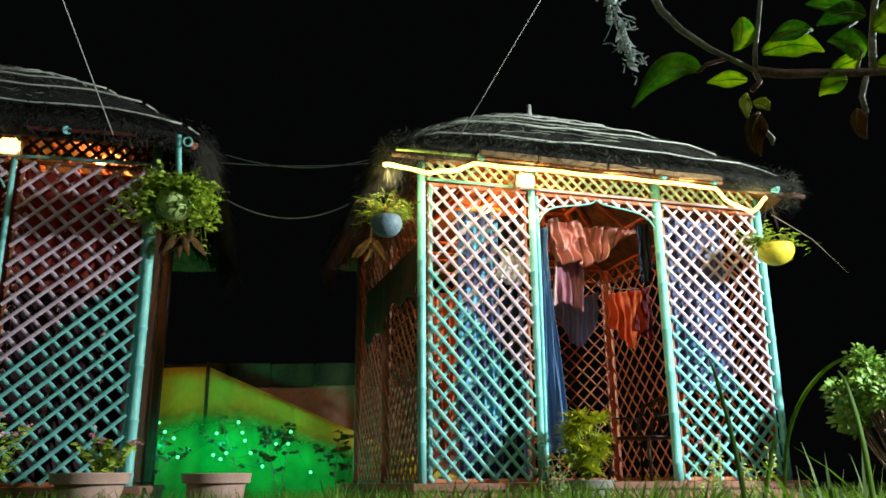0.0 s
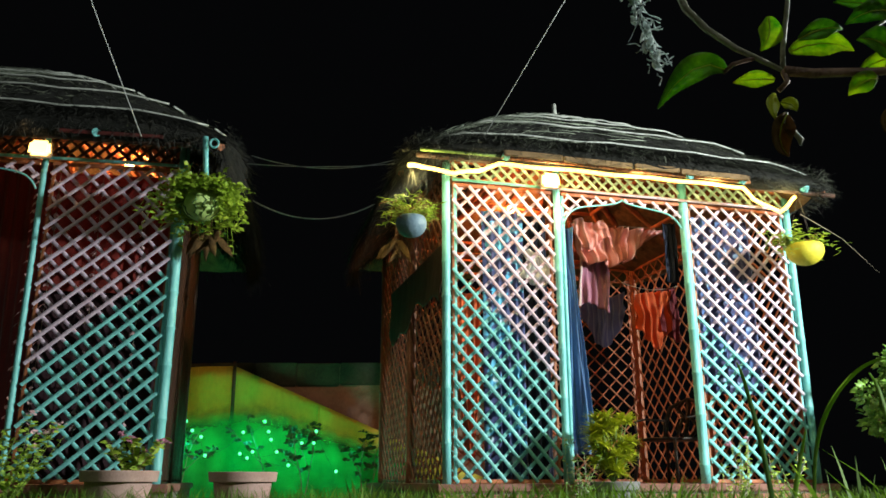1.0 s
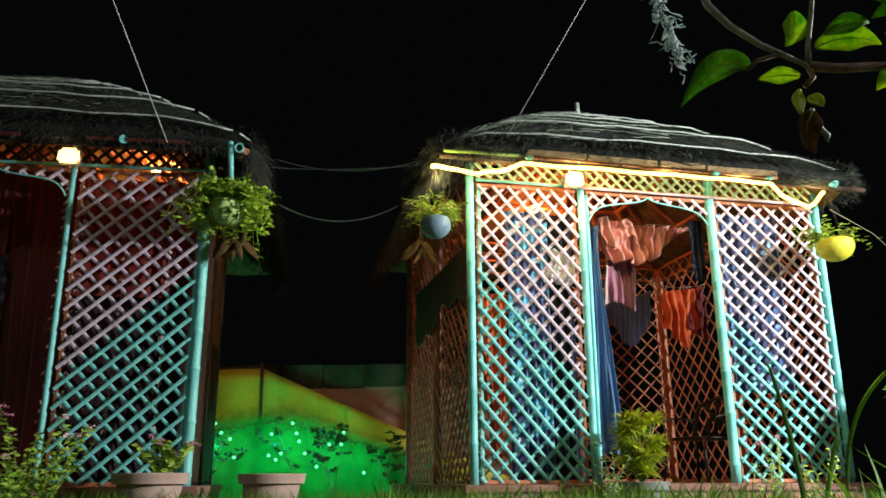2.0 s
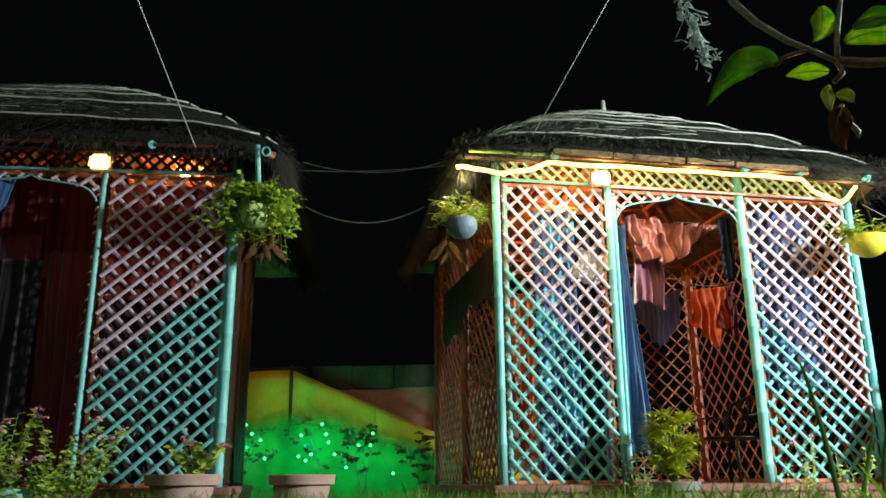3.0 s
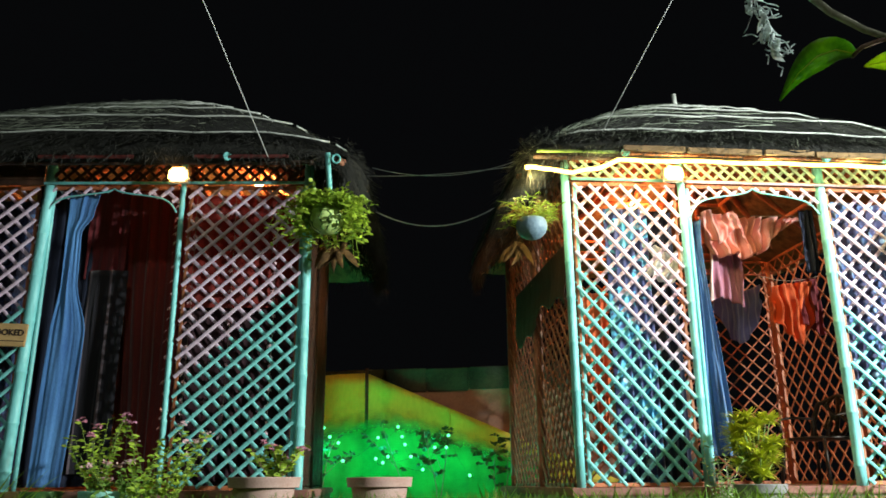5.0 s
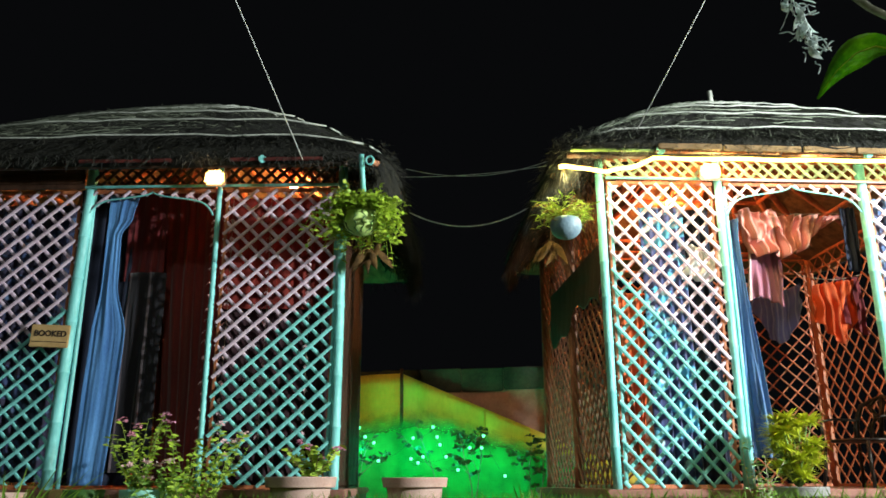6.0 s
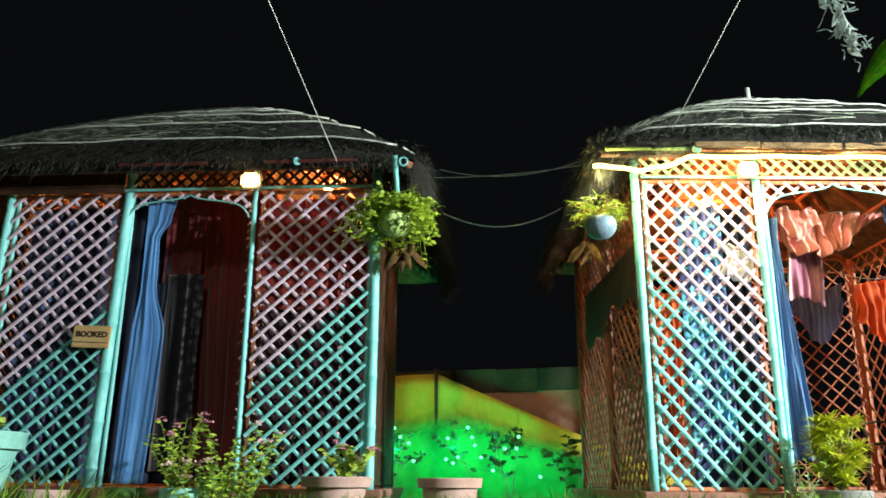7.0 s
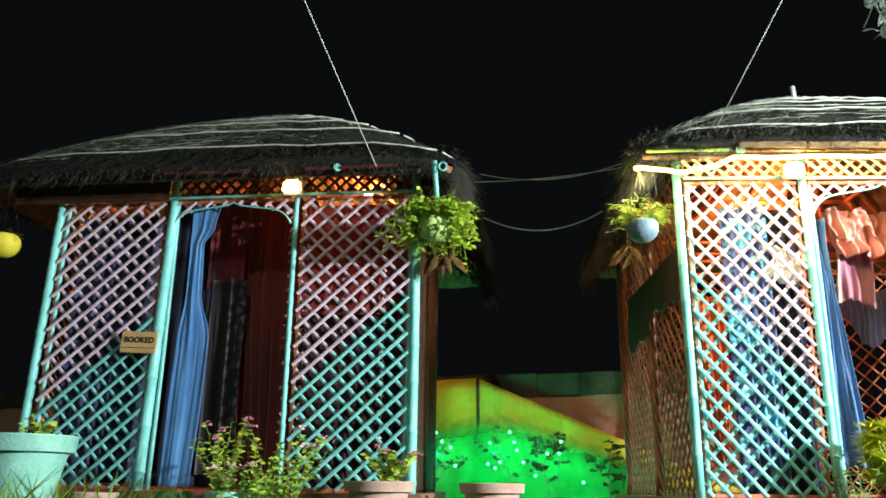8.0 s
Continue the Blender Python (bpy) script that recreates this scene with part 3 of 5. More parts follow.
        end = p + way * rng.uniform(0.06, 0.30) * rng.uniform(0.4, 1)
        to = bm if k % 7 == 0 and sign < 0 else shaded
        to.faces.new((to.verts.new(p - s), to.verts.new(p + s), to.verts.new(end)))
    tagged(part("loose_straw", bm, STRAW, roof), kind="stuff")
    tagged(part("drip_edge_straw", shaded, STRAW_SHADED, roof, "straw along the eaves, coloured dark for shade"), kind="stuff")
    # pale battens that tie the thatch down, side by side up each slope
    for k in range(4):
        for t, ext in ((0.05, 0.01), (0.25, 0.02), (0.45, 0.03), (0.63, 0.05), (0.80, 0.08)):
            bm = bmesh.new()
            pts = []
            for i in range(15):
                q = 0.015 - ext * rng.random() * 0.3 + (0.97 + ext * 0.3) * i / 14
                p = roof_at(k + min(0.999, max(0.0, q)), t + 0.008 * math.sin(i * 1.1 + k))
                pts.append(p + Vector((0, 0, 0.035 + 0.006 * math.sin(i * 2.3))))
            tube(bm, pts, 0.0065, 5)
            part("roof_batten", bm, BATTEN, hut)
    if pole:
        bm = bmesh.new()
        bamboo(bm, (cx, cy, apex - 0.15), (cx - 0.01, cy, apex + 0.15), 0.022, rng=rng)
        part("roof_pole", bm, BATTEN, hut, "short pole at the top of the roof")
    # thin brush laid across the thatch
    bm = bmesh.new()
    for k in range(200):
        u, t = (rng.uniform(0, 0.5) if k % (2 if sign > 0 else 5) == 1 else rng.uniform(1, 4)), rng.uniform(0.02, 0.85)
        span = rng.uniform(0.05, 0.22)
        lift = rng.uniform(-0.05, 0.05)
        pts = [roof_at((u + span * i / 5) % 4, max(0, t + lift * i / 5 + 0.006 * math.sin(3 * i + k))) + Vector((0, 0, 0.03)) for i in range(6)]
        if int(u) == int((u + span) % 4):
            tube(bm, pts, rng.uniform(0.0012, 0.0036), 4)
    # feathery stalks that lie crosswise, thickest towards one end of the front slope
    for k in range(1500 if sign > 0 else 420):
        u, t = (0.62 if sign > 0 else 0.34) * rng.random() ** 1.5, rng.uniform(0.05, 0.92)
        p = roof_at(u, t) + Vector((0, 0, rng.uniform(0.02, 0.05)))
        q = roof_at(min(0.98, u + rng.uniform(-0.02, 0.06)), min(0.97, t + rng.uniform(-0.03, 0.13))) + Vector((0, 0, rng.uniform(0.02, 0.055)))
        d = q - p
        if d.length < 0.02:
            continue
        s = d.cross(Vector((0, -0.6, 0.8))).normalized() * rng.uniform(0.0008, 0.0024)
        m2 = p.lerp(q, 0.5) + Vector((0, 0, rng.uniform(0.0, 0.012)))
        a, b, c, e, g = bm.verts.new(p - s), bm.verts.new(p + s), bm.verts.new(m2 + s), bm.verts.new(m2 - s), bm.verts.new(q)
        bm.faces.new((a, b, c, e))
        bm.faces.new((e, c, g))
    tagged(part("loose_brush", bm, BRUSH, roof, "pale thin brush across the thatch"), kind="stuff")
    # rafters, with painted ends that poke out under the eaves
    for k in range(4):
        for q in sorted(ends + (0.02, 0.40)) if k == 0 else (0.0, 0.2, 0.42, 0.64, 0.86):
            shown = k == 0 and q in ends
            e = roof_at(k + q, 0.03)
            top = Vector((cx, cy, apex - 0.22))
            low = Vector((e.x, e.y, EAVE_LO + 0.035))
            bm = bmesh.new()
            bamboo(bm, top, top.lerp(low, 0.80), 0.026, rng=rng)
            raft = part("rafter", bm, BAMBOO, hut, "bare bamboo rafter")
            bm = bmesh.new()
            bamboo(bm, top.lerp(low, 0.80), low + (low - top).normalized() * (0.05 if shown or k else -0.05), 0.027, rng=rng)
            part("rafter_end", bm, TEAL if shown else BAMBOO, raft, "turquoise rafter end" if shown else "")
    # purlin under the front eave, and two purlins up each slope inside
    bm = bmesh.new()
    bamboo(bm, (-l + 0.05, -fr + 0.10, EAVE_LO + 0.005), (width + r - (0.03 if sign < 0 else 0.30), -fr + 0.10, EAVE_LO + 0.005), 0.017, 0.006, 0.4, rng=rng)
    part("eave_pole", bm, BAMBOO_DARK, hut, "bare bamboo pole under the eave")
    if sign < 0:
        for a, b, drop in ((0.24, 0.64, 0.008), (0.652, 1.14, 0.012), (1.16, 1.49, 0.008), (1.50, 2.03, 0.014)):
            bm = bmesh.new()
            box(bm, (a, -fr - 0.016, 2.322 - drop), (b, -fr + 0.002, 2.362 - drop), 0.004)
            part("eave_plank", bm, PLANK, hut, "bare plank under the thatch edge")
        bm = bmesh.new()
        bamboo(bm, (-0.30, -fr + 0.03, 2.312), (0.22, -fr + 0.03, 2.320), 0.010, 0.004, 0.4, rng=rng)
        part("eave_cane", bm, GREEN_STEM, hut, "greenish cane tied along the thatch edge")
        for a, b, z in ((0.24, 1.12, 2.317), (1.04, 2.06, 2.313)):
            bm = bmesh.new()
            bamboo(bm, (a, -fr + 0.035, z), (b, -fr + 0.035, z + 0.004), 0.013, 0.005, 0.4, rng=rng)
            part("eave_cane", bm, BAMBOO, hut, "bare cane tied along the thatch edge")
    for k in range(4):
        for t in (0.35, 0.6):
            bm = bmesh.new()
            bamboo(bm, roof_at(k + 0.01, t) - Vector((0, 0, 0.30)), roof_at(k + 0.99, t) - Vector((0, 0, 0.30)), 0.018, rng=rng)
            part("purlin", bm, BAMBOO, hut, "bare bamboo purlin")
    return hut


R_POSE, L_POSE = pose(-0.111, 5.124, 0, 0, 0, 16.29), pose(-4.382, 4.308, 0, 0, 0, 11.69)
R_POSTS, L_POSTS = (-0.03, 0.765, 1.755, 2.625), (-0.01, 0.835, 1.755, 2.595)


def r_paint(x, z):
    if x < 1.2:
        return "pink" if z > 1.73 - 1.15 * x else "teal"
    return "pink" if z > 1.521 - 0.95 * (x - 1.722) else "teal"


def l_paint(x, z):
    if x < 1.2:
        return "pink" if z > 0.79 + 0.88 * x else "teal"
    return "pink" if z > 0.955 + 0.90 * (x - 1.809) else "teal"


hut_r = gazebo(R_POSE, 2.592, R_POSTS, -1, r_paint, "square bamboo gazebo with turquoise and lilac lattice, lit thatched roof",
               (0.36, 0.42, 0.24, 0.40), (1.15, 0.95), 2.02, 2.06, 3.42, True, (0.028, 0.026, 0.034, 0.026), (0.19, 0.61, 0.74, 0.92), 2.4)
hut_l = gazebo(L_POSE, 2.567, L_POSTS, 1, l_paint, "square bamboo gazebo with painted lattice and dim red interior",
               (0.60, 0.42, 0.40, 0.40), (0.88, 0.90), 2.09, 2.07, 3.50, False, (0.030, 0.037, 0.018, 0.033), (0.77,), 2.6, 0.2, ((-0.045, 0.012), (-0.025, 0.028), (0, 0), (0, 0)))

# ---------- lamps of the huts ----------


def wall_bulb(m, label):
    ob = thing("wall_lamp", m, label, "lamp", "hut lamps")
    bm = bmesh.new()
    box(bm, (-0.062, -0.028, -0.048), (0.062, 0.020, 0.048), 0.018)
    for v in bm.verts:
        v.co.x *= 1 - 1.6 * v.co.z
    part("diffuser", bm, BULB, ob, "glowing warm diffuser")
    bm = bmesh.new()
    box(bm, (-0.066, 0.021, -0.052), (0.066, 0.040, 0.052), 0.006)
    part("housing", bm, POT_GREY, ob)
    bm = bmesh.new()
    tube(bm, [(0, 0.035, 0.02), (0.0, 0.06, 0.05), (0, 0.12, 0.06)], 0.006, 6)
    part("bracket", bm, METAL, ob)
    return ob


wall_bulb(R_POSE @ pose(0.665, -0.15, 2.285), "square warm lamp glowing under the lit eave")
wall_bulb(L_POSE @ pose(1.754, -0.15, 2.29), "square warm lamp glowing under the dark eave")
lamp("bulb_light_r", "POINT", R_POSE @ Vector((0.665, -0.22, 2.27)), 14, (1.0, 0.68, 0.32), 0.04)
lamp("bulb_light_l", "POINT", L_POSE @ Vector((1.754, -0.34, 2.32)), 1.6, (1.0, 0.70, 0.32), 0.04)


def ceiling_bulb(m, label, energy, colour):
    ob = thing("ceiling_bulb", m, label, "lamp", "ceiling bulbs")
    bm = bmesh.new()
    bmesh.ops.create_uvsphere(bm, u_segments=14, v_segments=8, radius=0.035)
    part("bulb", bm, BULB_INNER, ob, "", True)
    bm = bmesh.new()
    tube(bm, [(0, 0, 0.03), (0, 0, 0.20)], 0.005, 6)
    part("cord", bm, METAL, ob)
    lamp("ceiling_light", "POINT", m @ Vector((0, 0, -0.06)), energy, colour, 0.05)


ceiling_bulb(R_POSE @ pose(1.05, 1.75, 2.74), "orange bulb hung under the thatch", 36, (1.0, 0.34, 0.095))
ceiling_bulb(L_POSE @ pose(1.98, 1.20, 2.72), "warm bulb hung under the thatch", 70, (1.0, 0.56, 0.23))

# glowing strip that runs along the eave of one hut
bm = bmesh.new()
key = [(-0.37, -0.35, 2.215), (-0.30, -0.35, 2.222), (-0.18, -0.35, 2.20), (-0.07, -0.35, 2.192), (0.08, -0.35, 2.222), (0.232, -0.35, 2.283), (0.5, -0.35, 2.287),
       (0.869, -0.35, 2.289), (1.2, -0.35, 2.290), (1.507, -0.35, 2.292), (1.8, -0.35, 2.29), (2.023, -0.35, 2.287), (2.2, -0.22, 2.262), (2.504, -0.10, 2.225),
       (2.50, -0.2, 2.25), (2.482, -0.30, 2.276)]
pts = []
for a, b in zip(key, key[1:]):
    pts += [Vector(a).lerp(Vector(b), k / 4) + Vector((0, 0, 0.004 * math.sin(len(pts) + k))) for k in range(4)]
tube(bm, pts + [Vector(key[-1])], 0.0135, 8)
strip = tagged(part("led_strip", bm, LED_WARM), "glowing warm light strip tied along the eave", "light strip")
strip.matrix_basis = R_POSE
for x, z, e in ((-0.34, 2.195, 13.0), (0.1, 2.22, 5.0), (0.6, 2.27, 5.0), (1.2, 2.27, 5.0), (1.8, 2.27, 5.0), (2.4, 2.23, 3.6)):
    lamp("strip_light", "POINT", R_POSE @ Vector((x, -0.36, z - 0.02)), e, (1.0, 0.90, 0.38), 0.05)

# ---------- cloths inside the huts ----------


def taper(top_w, mid_w, low_w, height, lean=0.0, mid=0.4, slant=0.0):
    """Outline of a tied drape: widths at top, tie and foot."""
    def shape(s, t):
        w = top_w + (mid_w - top_w) * math.sin(min(1, t / mid) * math.pi / 2) if t < mid else mid_w + (low_w - mid_w) * ((t - mid) / (1 - mid)) ** 0.8
        return (s - 0.5) * w + lean * t, -height * t + slant * (s - 0.5) * t, 0
    return shape


cloth("printed_curtain", R_POSE @ pose(0.25, 0.11, 2.12), BATIK_TEAL, "blue printed curtain with pale swirls behind the lattice", 0.30, 1.80, 3, 0.018, seed=1, group="printed curtains")
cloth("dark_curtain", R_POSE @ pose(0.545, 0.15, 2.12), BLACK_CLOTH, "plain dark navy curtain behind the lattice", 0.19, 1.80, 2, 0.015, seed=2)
cloth("printed_curtain", R_POSE @ pose(1.86, 0.11, 2.20), BATIK_BLUE, "blue and violet printed curtain behind the lattice", 0.50, 1.30, 4, 0.02, seed=3, group="printed curtains")
cloth("orange_cloth", R_POSE @ pose(0.13, 0.09, 1.52), ORANGE_CLOTH, "long orange cloth hanging behind the lattice", 0.2, 1.08, 2, 0.02, taper(0.20, 0.19, 0.07, 1.08, 0.02), 4)
cloth("door_curtain", R_POSE @ pose(0.875, 0.09, 2.04), DEEP_BLUE, "blue curtain gathered at the door post", 0.25, 1.56, 1.6, 0.035, taper(0.10, 0.07, 0.19, 1.56, 0.045, 0.12), 5, "door curtains", 50, 40)
cloth("striped_cloth", R_POSE @ pose(1.09, 0.50, 2.225), PINK_CLOTH, "salmon pink striped cloth thrown over a line", 0.86, 0.32, 8, 0.055,
      lambda s, t: (0.88 * s - 0.20 * t * s + 0.07 * t, -t * (0.31 - 0.10 * s + 0.04 * math.sin(5 * s) - 0.16 * max(0, s - 0.55) / 0.45 + 0.015 * math.sin(23 * s)) - 0.02 * math.sin(math.pi * s), -0.02 * t), 6, nx=80)
cloth("striped_cloth", R_POSE @ pose(1.07, 0.44, 2.21), PINK_CLOTH, "crumpled salmon pink cloth hung over a line", 0.28, 0.22, 3, 0.035,
      lambda s, t: (0.28 * s + 0.05 * t, -t * (0.18 + 0.06 * math.sin(7 * s)) + 0.02 * math.sin(9 * s), -0.03), 16)
cloth("plum_cloth", R_POSE @ pose(1.15, 0.56, 2.13), PLUM_CLOTH, "plum cloth with a pale stripe hanging from a line", 0.24, 0.55, 2, 0.03,
      lambda s, t: (0.02 + 0.25 * s - 0.02 * t * (1 - s), -0.55 * t + 0.03 * math.sin(5 * s), 0), 7)
cloth("slate_cloth", R_POSE @ pose(1.33, 0.90, 1.80), GREY_CLOTH, "slate blue cloth sagging between two ends", 0.38, 0.36, 3, 0.03,
      lambda s, t: (0.38 * s, -t * (0.16 + 0.24 * math.sin(math.pi * s) ** 0.8) - 0.06 * math.sin(math.pi * s), 0.02 * t), 8)
cloth("orange_shirt", R_POSE @ pose(2.13, 1.50, 1.98), ORANGE_CLOTH, "orange red garment hanging in loose folds", 0.34, 0.5, 3, 0.05,
      lambda s, t: (0.34 * s + 0.03 * t, -t * (0.30 + 0.24 * math.sin(2.9 * s + 0.1) ** 2) - 0.05 * (1 - s) ** 2, 0.03 * t), 9)
cloth("dark_garment", R_POSE @ pose(2.36, 1.54, 2.02), RED_CLOTH, "dark maroon garment hanging beside the orange one", 0.20, 0.50, 2, 0.03,
      lambda s, t: (0.20 * s + 0.02 * t, -t * (0.40 + 0.10 * s), 0), 29)
cloth("navy_garment", R_POSE @ pose(1.72, 0.25, 2.19), BLACK_CLOTH, "dark navy garment hanging by the door post", 0.11, 0.46, 2, 0.02, seed=10)
cloth("knotted_cloth", R_POSE @ pose(0.53, 0.07, 1.82), surface("white_cloth", (0.66, 0.66, 0.64), (0.84, 0.84, 0.82), 9, 0.9, 0.4, 120), "knotted white cloth hanging behind the lattice", 0.20, 0.19, 3, 0.03,
      lambda s, t: (0.25 * s + 0.03 * math.sin(5 * t), -0.21 * t + 0.03 * math.sin(8 * s), 0), 11)
cloth("printed_curtain", L_POSE @ pose(0.10, 0.12, 2.20), BATIK_NIGHT, "dark blue printed curtain behind the lattice", 0.62, 1.86, 4, 0.02, seed=12, group="printed curtains")
TIED = ((0.0, 0.130, 0.335), (0.08, 0.128, 0.30), (0.15, 0.122, 0.226), (0.32, 0.118, 0.228), (0.5, 0.078, 0.310), (0.71, 0.072, 0.308), (1.0, 0.080, 0.292))


def tied_back(s, t):
    """Edges of the curtain on its way down: gathered by a tie, then spreading."""
    for (a, l0, r0), (b, l1, r1) in zip(TIED, TIED[1:]):
        if t <= b:
            q = (t - a) / (b - a)
            q = q * q * (3 - 2 * q)
            lo, hi = l0 + (l1 - l0) * q, r0 + (r1 - r0) * q
            return lo + (hi - lo) * s, -1.93 * t, 0.05 * math.sin(math.pi * t)
    return TIED[-1][1], -1.93, 0


cloth("door_curtain", L_POSE @ pose(0.835, 0.07, 2.25), BLUE_CLOTH, "bright blue curtain tied back beside the door", 0.30, 1.93, 1.3, 0.008, tied_back, 13, "door curtains", 60, 70)
cloth("red_curtain", L_POSE @ pose(1.17, 0.42, 2.42), RED_DOOR, "dark red curtain drawn across half the door", 0.50, 2.08, 4, 0.03,
      lambda s, t: (0.50 * s + 0.15 * t * (1 - s), -2.08 * t, 0), 14, nx=80)
# upper cloth coloured as lit from inside, lower one as left in shade
cloth("red_curtain", L_POSE @ pose(1.765, 0.07, 2.22), RED_LIT, "upper red cloth behind the lattice, coloured as lit", 0.78, 0.78, 4, 0.010, seed=15, nx=60)
cloth("dark_curtain", L_POSE @ pose(1.765, 0.095, 1.60), MAROON_UNLIT, "lower maroon curtain behind the lattice, coloured as unlit", 0.78, 1.28, 4, 0.012, seed=18, nx=60)
# added near-black sheet that paints the unlit doorway over the far lattice
cloth("dark_curtain", L_POSE @ pose(0.62, 0.30, 2.38), BLACK_CLOTH, "near-black sheet standing in for the dark inside the door", 0.56, 2.06, 4, 0.02, seed=19)
# added maroon sheet in place of the dim reddish background behind the door
cloth("dark_curtain", L_POSE @ pose(1.02, 0.285, 2.37), RED_CLOTH, "short maroon sheet standing in for the dim reddish background inside", 0.28, 0.68, 2, 0.012, seed=24)
cloth("striped_curtain", L_POSE @ pose(1.07, 0.27, 1.75), DARK_STRIPE, "dark striped cloth hanging inside the door", 0.26, 1.35, 2, 0.015, seed=17)
# added dark strip that paints the shadow band across the right hut's side wall
cloth("reed_mat", R_POSE @ pose(-0.040, 1.90, 1.90, 0, 0, -90), BAMBOO_DARK, "dark strip standing in for the shadow band on the side wall", 1.80, 0.42, 9, 0.006,
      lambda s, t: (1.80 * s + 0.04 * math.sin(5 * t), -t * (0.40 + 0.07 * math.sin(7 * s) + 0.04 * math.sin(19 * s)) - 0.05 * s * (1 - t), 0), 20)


# added dark sheet that keeps the left hut's side wall dark
cloth("reed_mat", L_POSE @ pose(2.478, 0.22, 1.66, 0, 0, 94.4), BAMBOO_DARK, "dark sheet added to darken the side wall", 2.20, 1.31, 9, 0.006, seed=23)


def clothes_line(hut, y, z, x0, x1):
    bm = bmesh.new()
    tube(bm, [(x0 + (x1 - x0) * k / 10, y, z - 0.05 * math.sin(math.pi * k / 10)) for k in range(11)], 0.0025, 6)
    ob = tagged(part("clothes_line", bm, ROPE), "thin rope strung across the hut for clothes", "rope")
    ob.matrix_basis = hut


clothes_line(R_POSE, 0.50, 2.27, 0.03, 2.56)
clothes_line(R_POSE, 1.50, 2.035, 2.0, 2.57)


def garland(hut, x, y, z0, z1, seed):
    rng = random.Random(seed)
    ob = thing("flower_garland", hut @ pose(x, y, z0), "string of small pale pink flowers hanging inside", "garland", "flower garlands")
    bm = bmesh.new()
    tube(bm, [(0, 0, 0), (0.01, 0, (z1 - z0) / 2), (0, 0, z1 - z0)], 0.002, 4)
    part("string", bm, ROPE, ob)
    bm = bmesh.new()
    z = -0.05
    while z > z1 - z0:
        for k in range(3):
            a = rng.uniform(0, 6.28)
            leaf(bm, (0, 0, z), (math.cos(a), math.sin(a), -0.8), (0, 0, 1), rng.uniform(0.03, 0.05), 0.022, 0.2, 0.1, 2)
        z -= rng.uniform(0.05, 0.11)
    part("blossoms", bm, PETAL_PALE, ob)


for x, y, s in ((1.715, 0.05, 1), (1.84, 0.035, 2), (2.10, 0.035, 3), (2.38, 0.035, 4)):
    garland(L_POSE, x, y, 2.2, 0.55, s)

# painted strut and ring that hang from the corner of the eave
bm = bmesh.new()
bamboo(bm, (2.768, -0.41, 2.33), (2.785, -0.37, 2.06), 0.017)
strut = tagged(part("eave_strut", bm, TEAL), "short turquoise bamboo strut under the eave corner", "strut")
strut.matrix_basis = L_POSE
bm = bmesh.new()
tube(bm, [(2.826 + 0.024 * math.cos(a), -0.44, 2.278 + 0.028 * math.sin(a)) for a in [2 * math.pi * k / 16 for k in range(17)]], 0.0065, 6)
ring = tagged(part("eave_ring", bm, TEAL), "turquoise cane ring hanging at the eave", "ring")
ring.matrix_basis = L_POSE

# sign tied to the door post
sign = thing("notice_sign", L_POSE @ pose(0.735, -0.055, 1.247, 0, 2.5, 0), "small tan board lettered BOOKED on the door post", "sign")
bm = bmesh.new()
box(bm, (-0.125, -0.008, -0.073), (0.125, 0.008, 0.073), 0.003)
board = part("board", bm, BOARD, sign)
bm = bmesh.new()
box(bm, (-0.115, -0.0105, -0.040), (0.118, -0.0083, -0.036))
part("rule", bm, INK, sign)
font = bpy.data.curves.new("lettering", "FONT")
font.body, font.size, font.align_x, font.align_y, font.extrude = "BOOKED", 0.052, "CENTER", "CENTER", 0.0012
font.offset = 0.0016
text = new("lettering_source", font)
bpy.context.view_layer.update()
me = bpy.data.meshes.new_from_object(text.evaluated_get(bpy.context.evaluated_depsgraph_get()))
bpy.data.objects.remove(text)
me.materials.clear()
me.materials.append(INK)
letters = new("lettering", me)
letters.parent = sign
letters.matrix_basis = pose(0.004, -0.0098, 0.014, 90, 0, 0)

# ---------- iron chair ----------
chair = thing("garden_chair", R_POSE @ pose(2.06, 0.95, 0.295, 0, 0, -68) @ Matrix.Diagonal((1, 1, 0.8, 1)), "dark wrought iron chair with scrolled back", "chair")


def rod(name, pts, r=0.017):
    bm = bmesh.new()
    tube(bm, pts, r, 8)
    return part(name, bm, METAL, chair)


for x, y in ((-0.19, -0.19), (0.19, -0.19), (-0.19, 0.19), (0.19, 0.19)):
    rod("leg", [(x * 1.1, y * 1.1, 0), (x, y, 0.2), (x * 0.95, y * 0.95, 0.40)], 0.013)
bm = bmesh.new()
lathe(bm, [(0.19, 0.40), (0.215, 0.405), (0.215, 0.425), (0.19, 0.43)], 24)
part("seat", bm, METAL, chair)
rod("back_frame", [(-0.19, 0.18, 0.42), (-0.21, 0.22, 0.60), (-0.17, 0.25, 0.76), (0, 0.27, 0.83), (0.17, 0.25, 0.76), (0.21, 0.22, 0.60), (0.19, 0.18, 0.42)], 0.021)
for s in (-1, 1):
    rod("back_scroll", [(s * 0.02, 0.20, 0.42), (s * 0.11, 0.22, 0.54), (s * 0.03, 0.24, 0.64), (s * 0.10, 0.25, 0.74), (s * 0.05, 0.265, 0.81)])
    rod("armrest", [(s * 0.20, 0.2, 0.62), (s * 0.25, 0.02, 0.63), (s * 0.23, -0.14, 0.60), (s * 0.20, -0.17, 0.42)], 0.011)
rod("back_splat", [(0, 0.19, 0.42), (0, 0.24, 0.64), (0, 0.268, 0.82)])

# ---------- plants and pots ----------


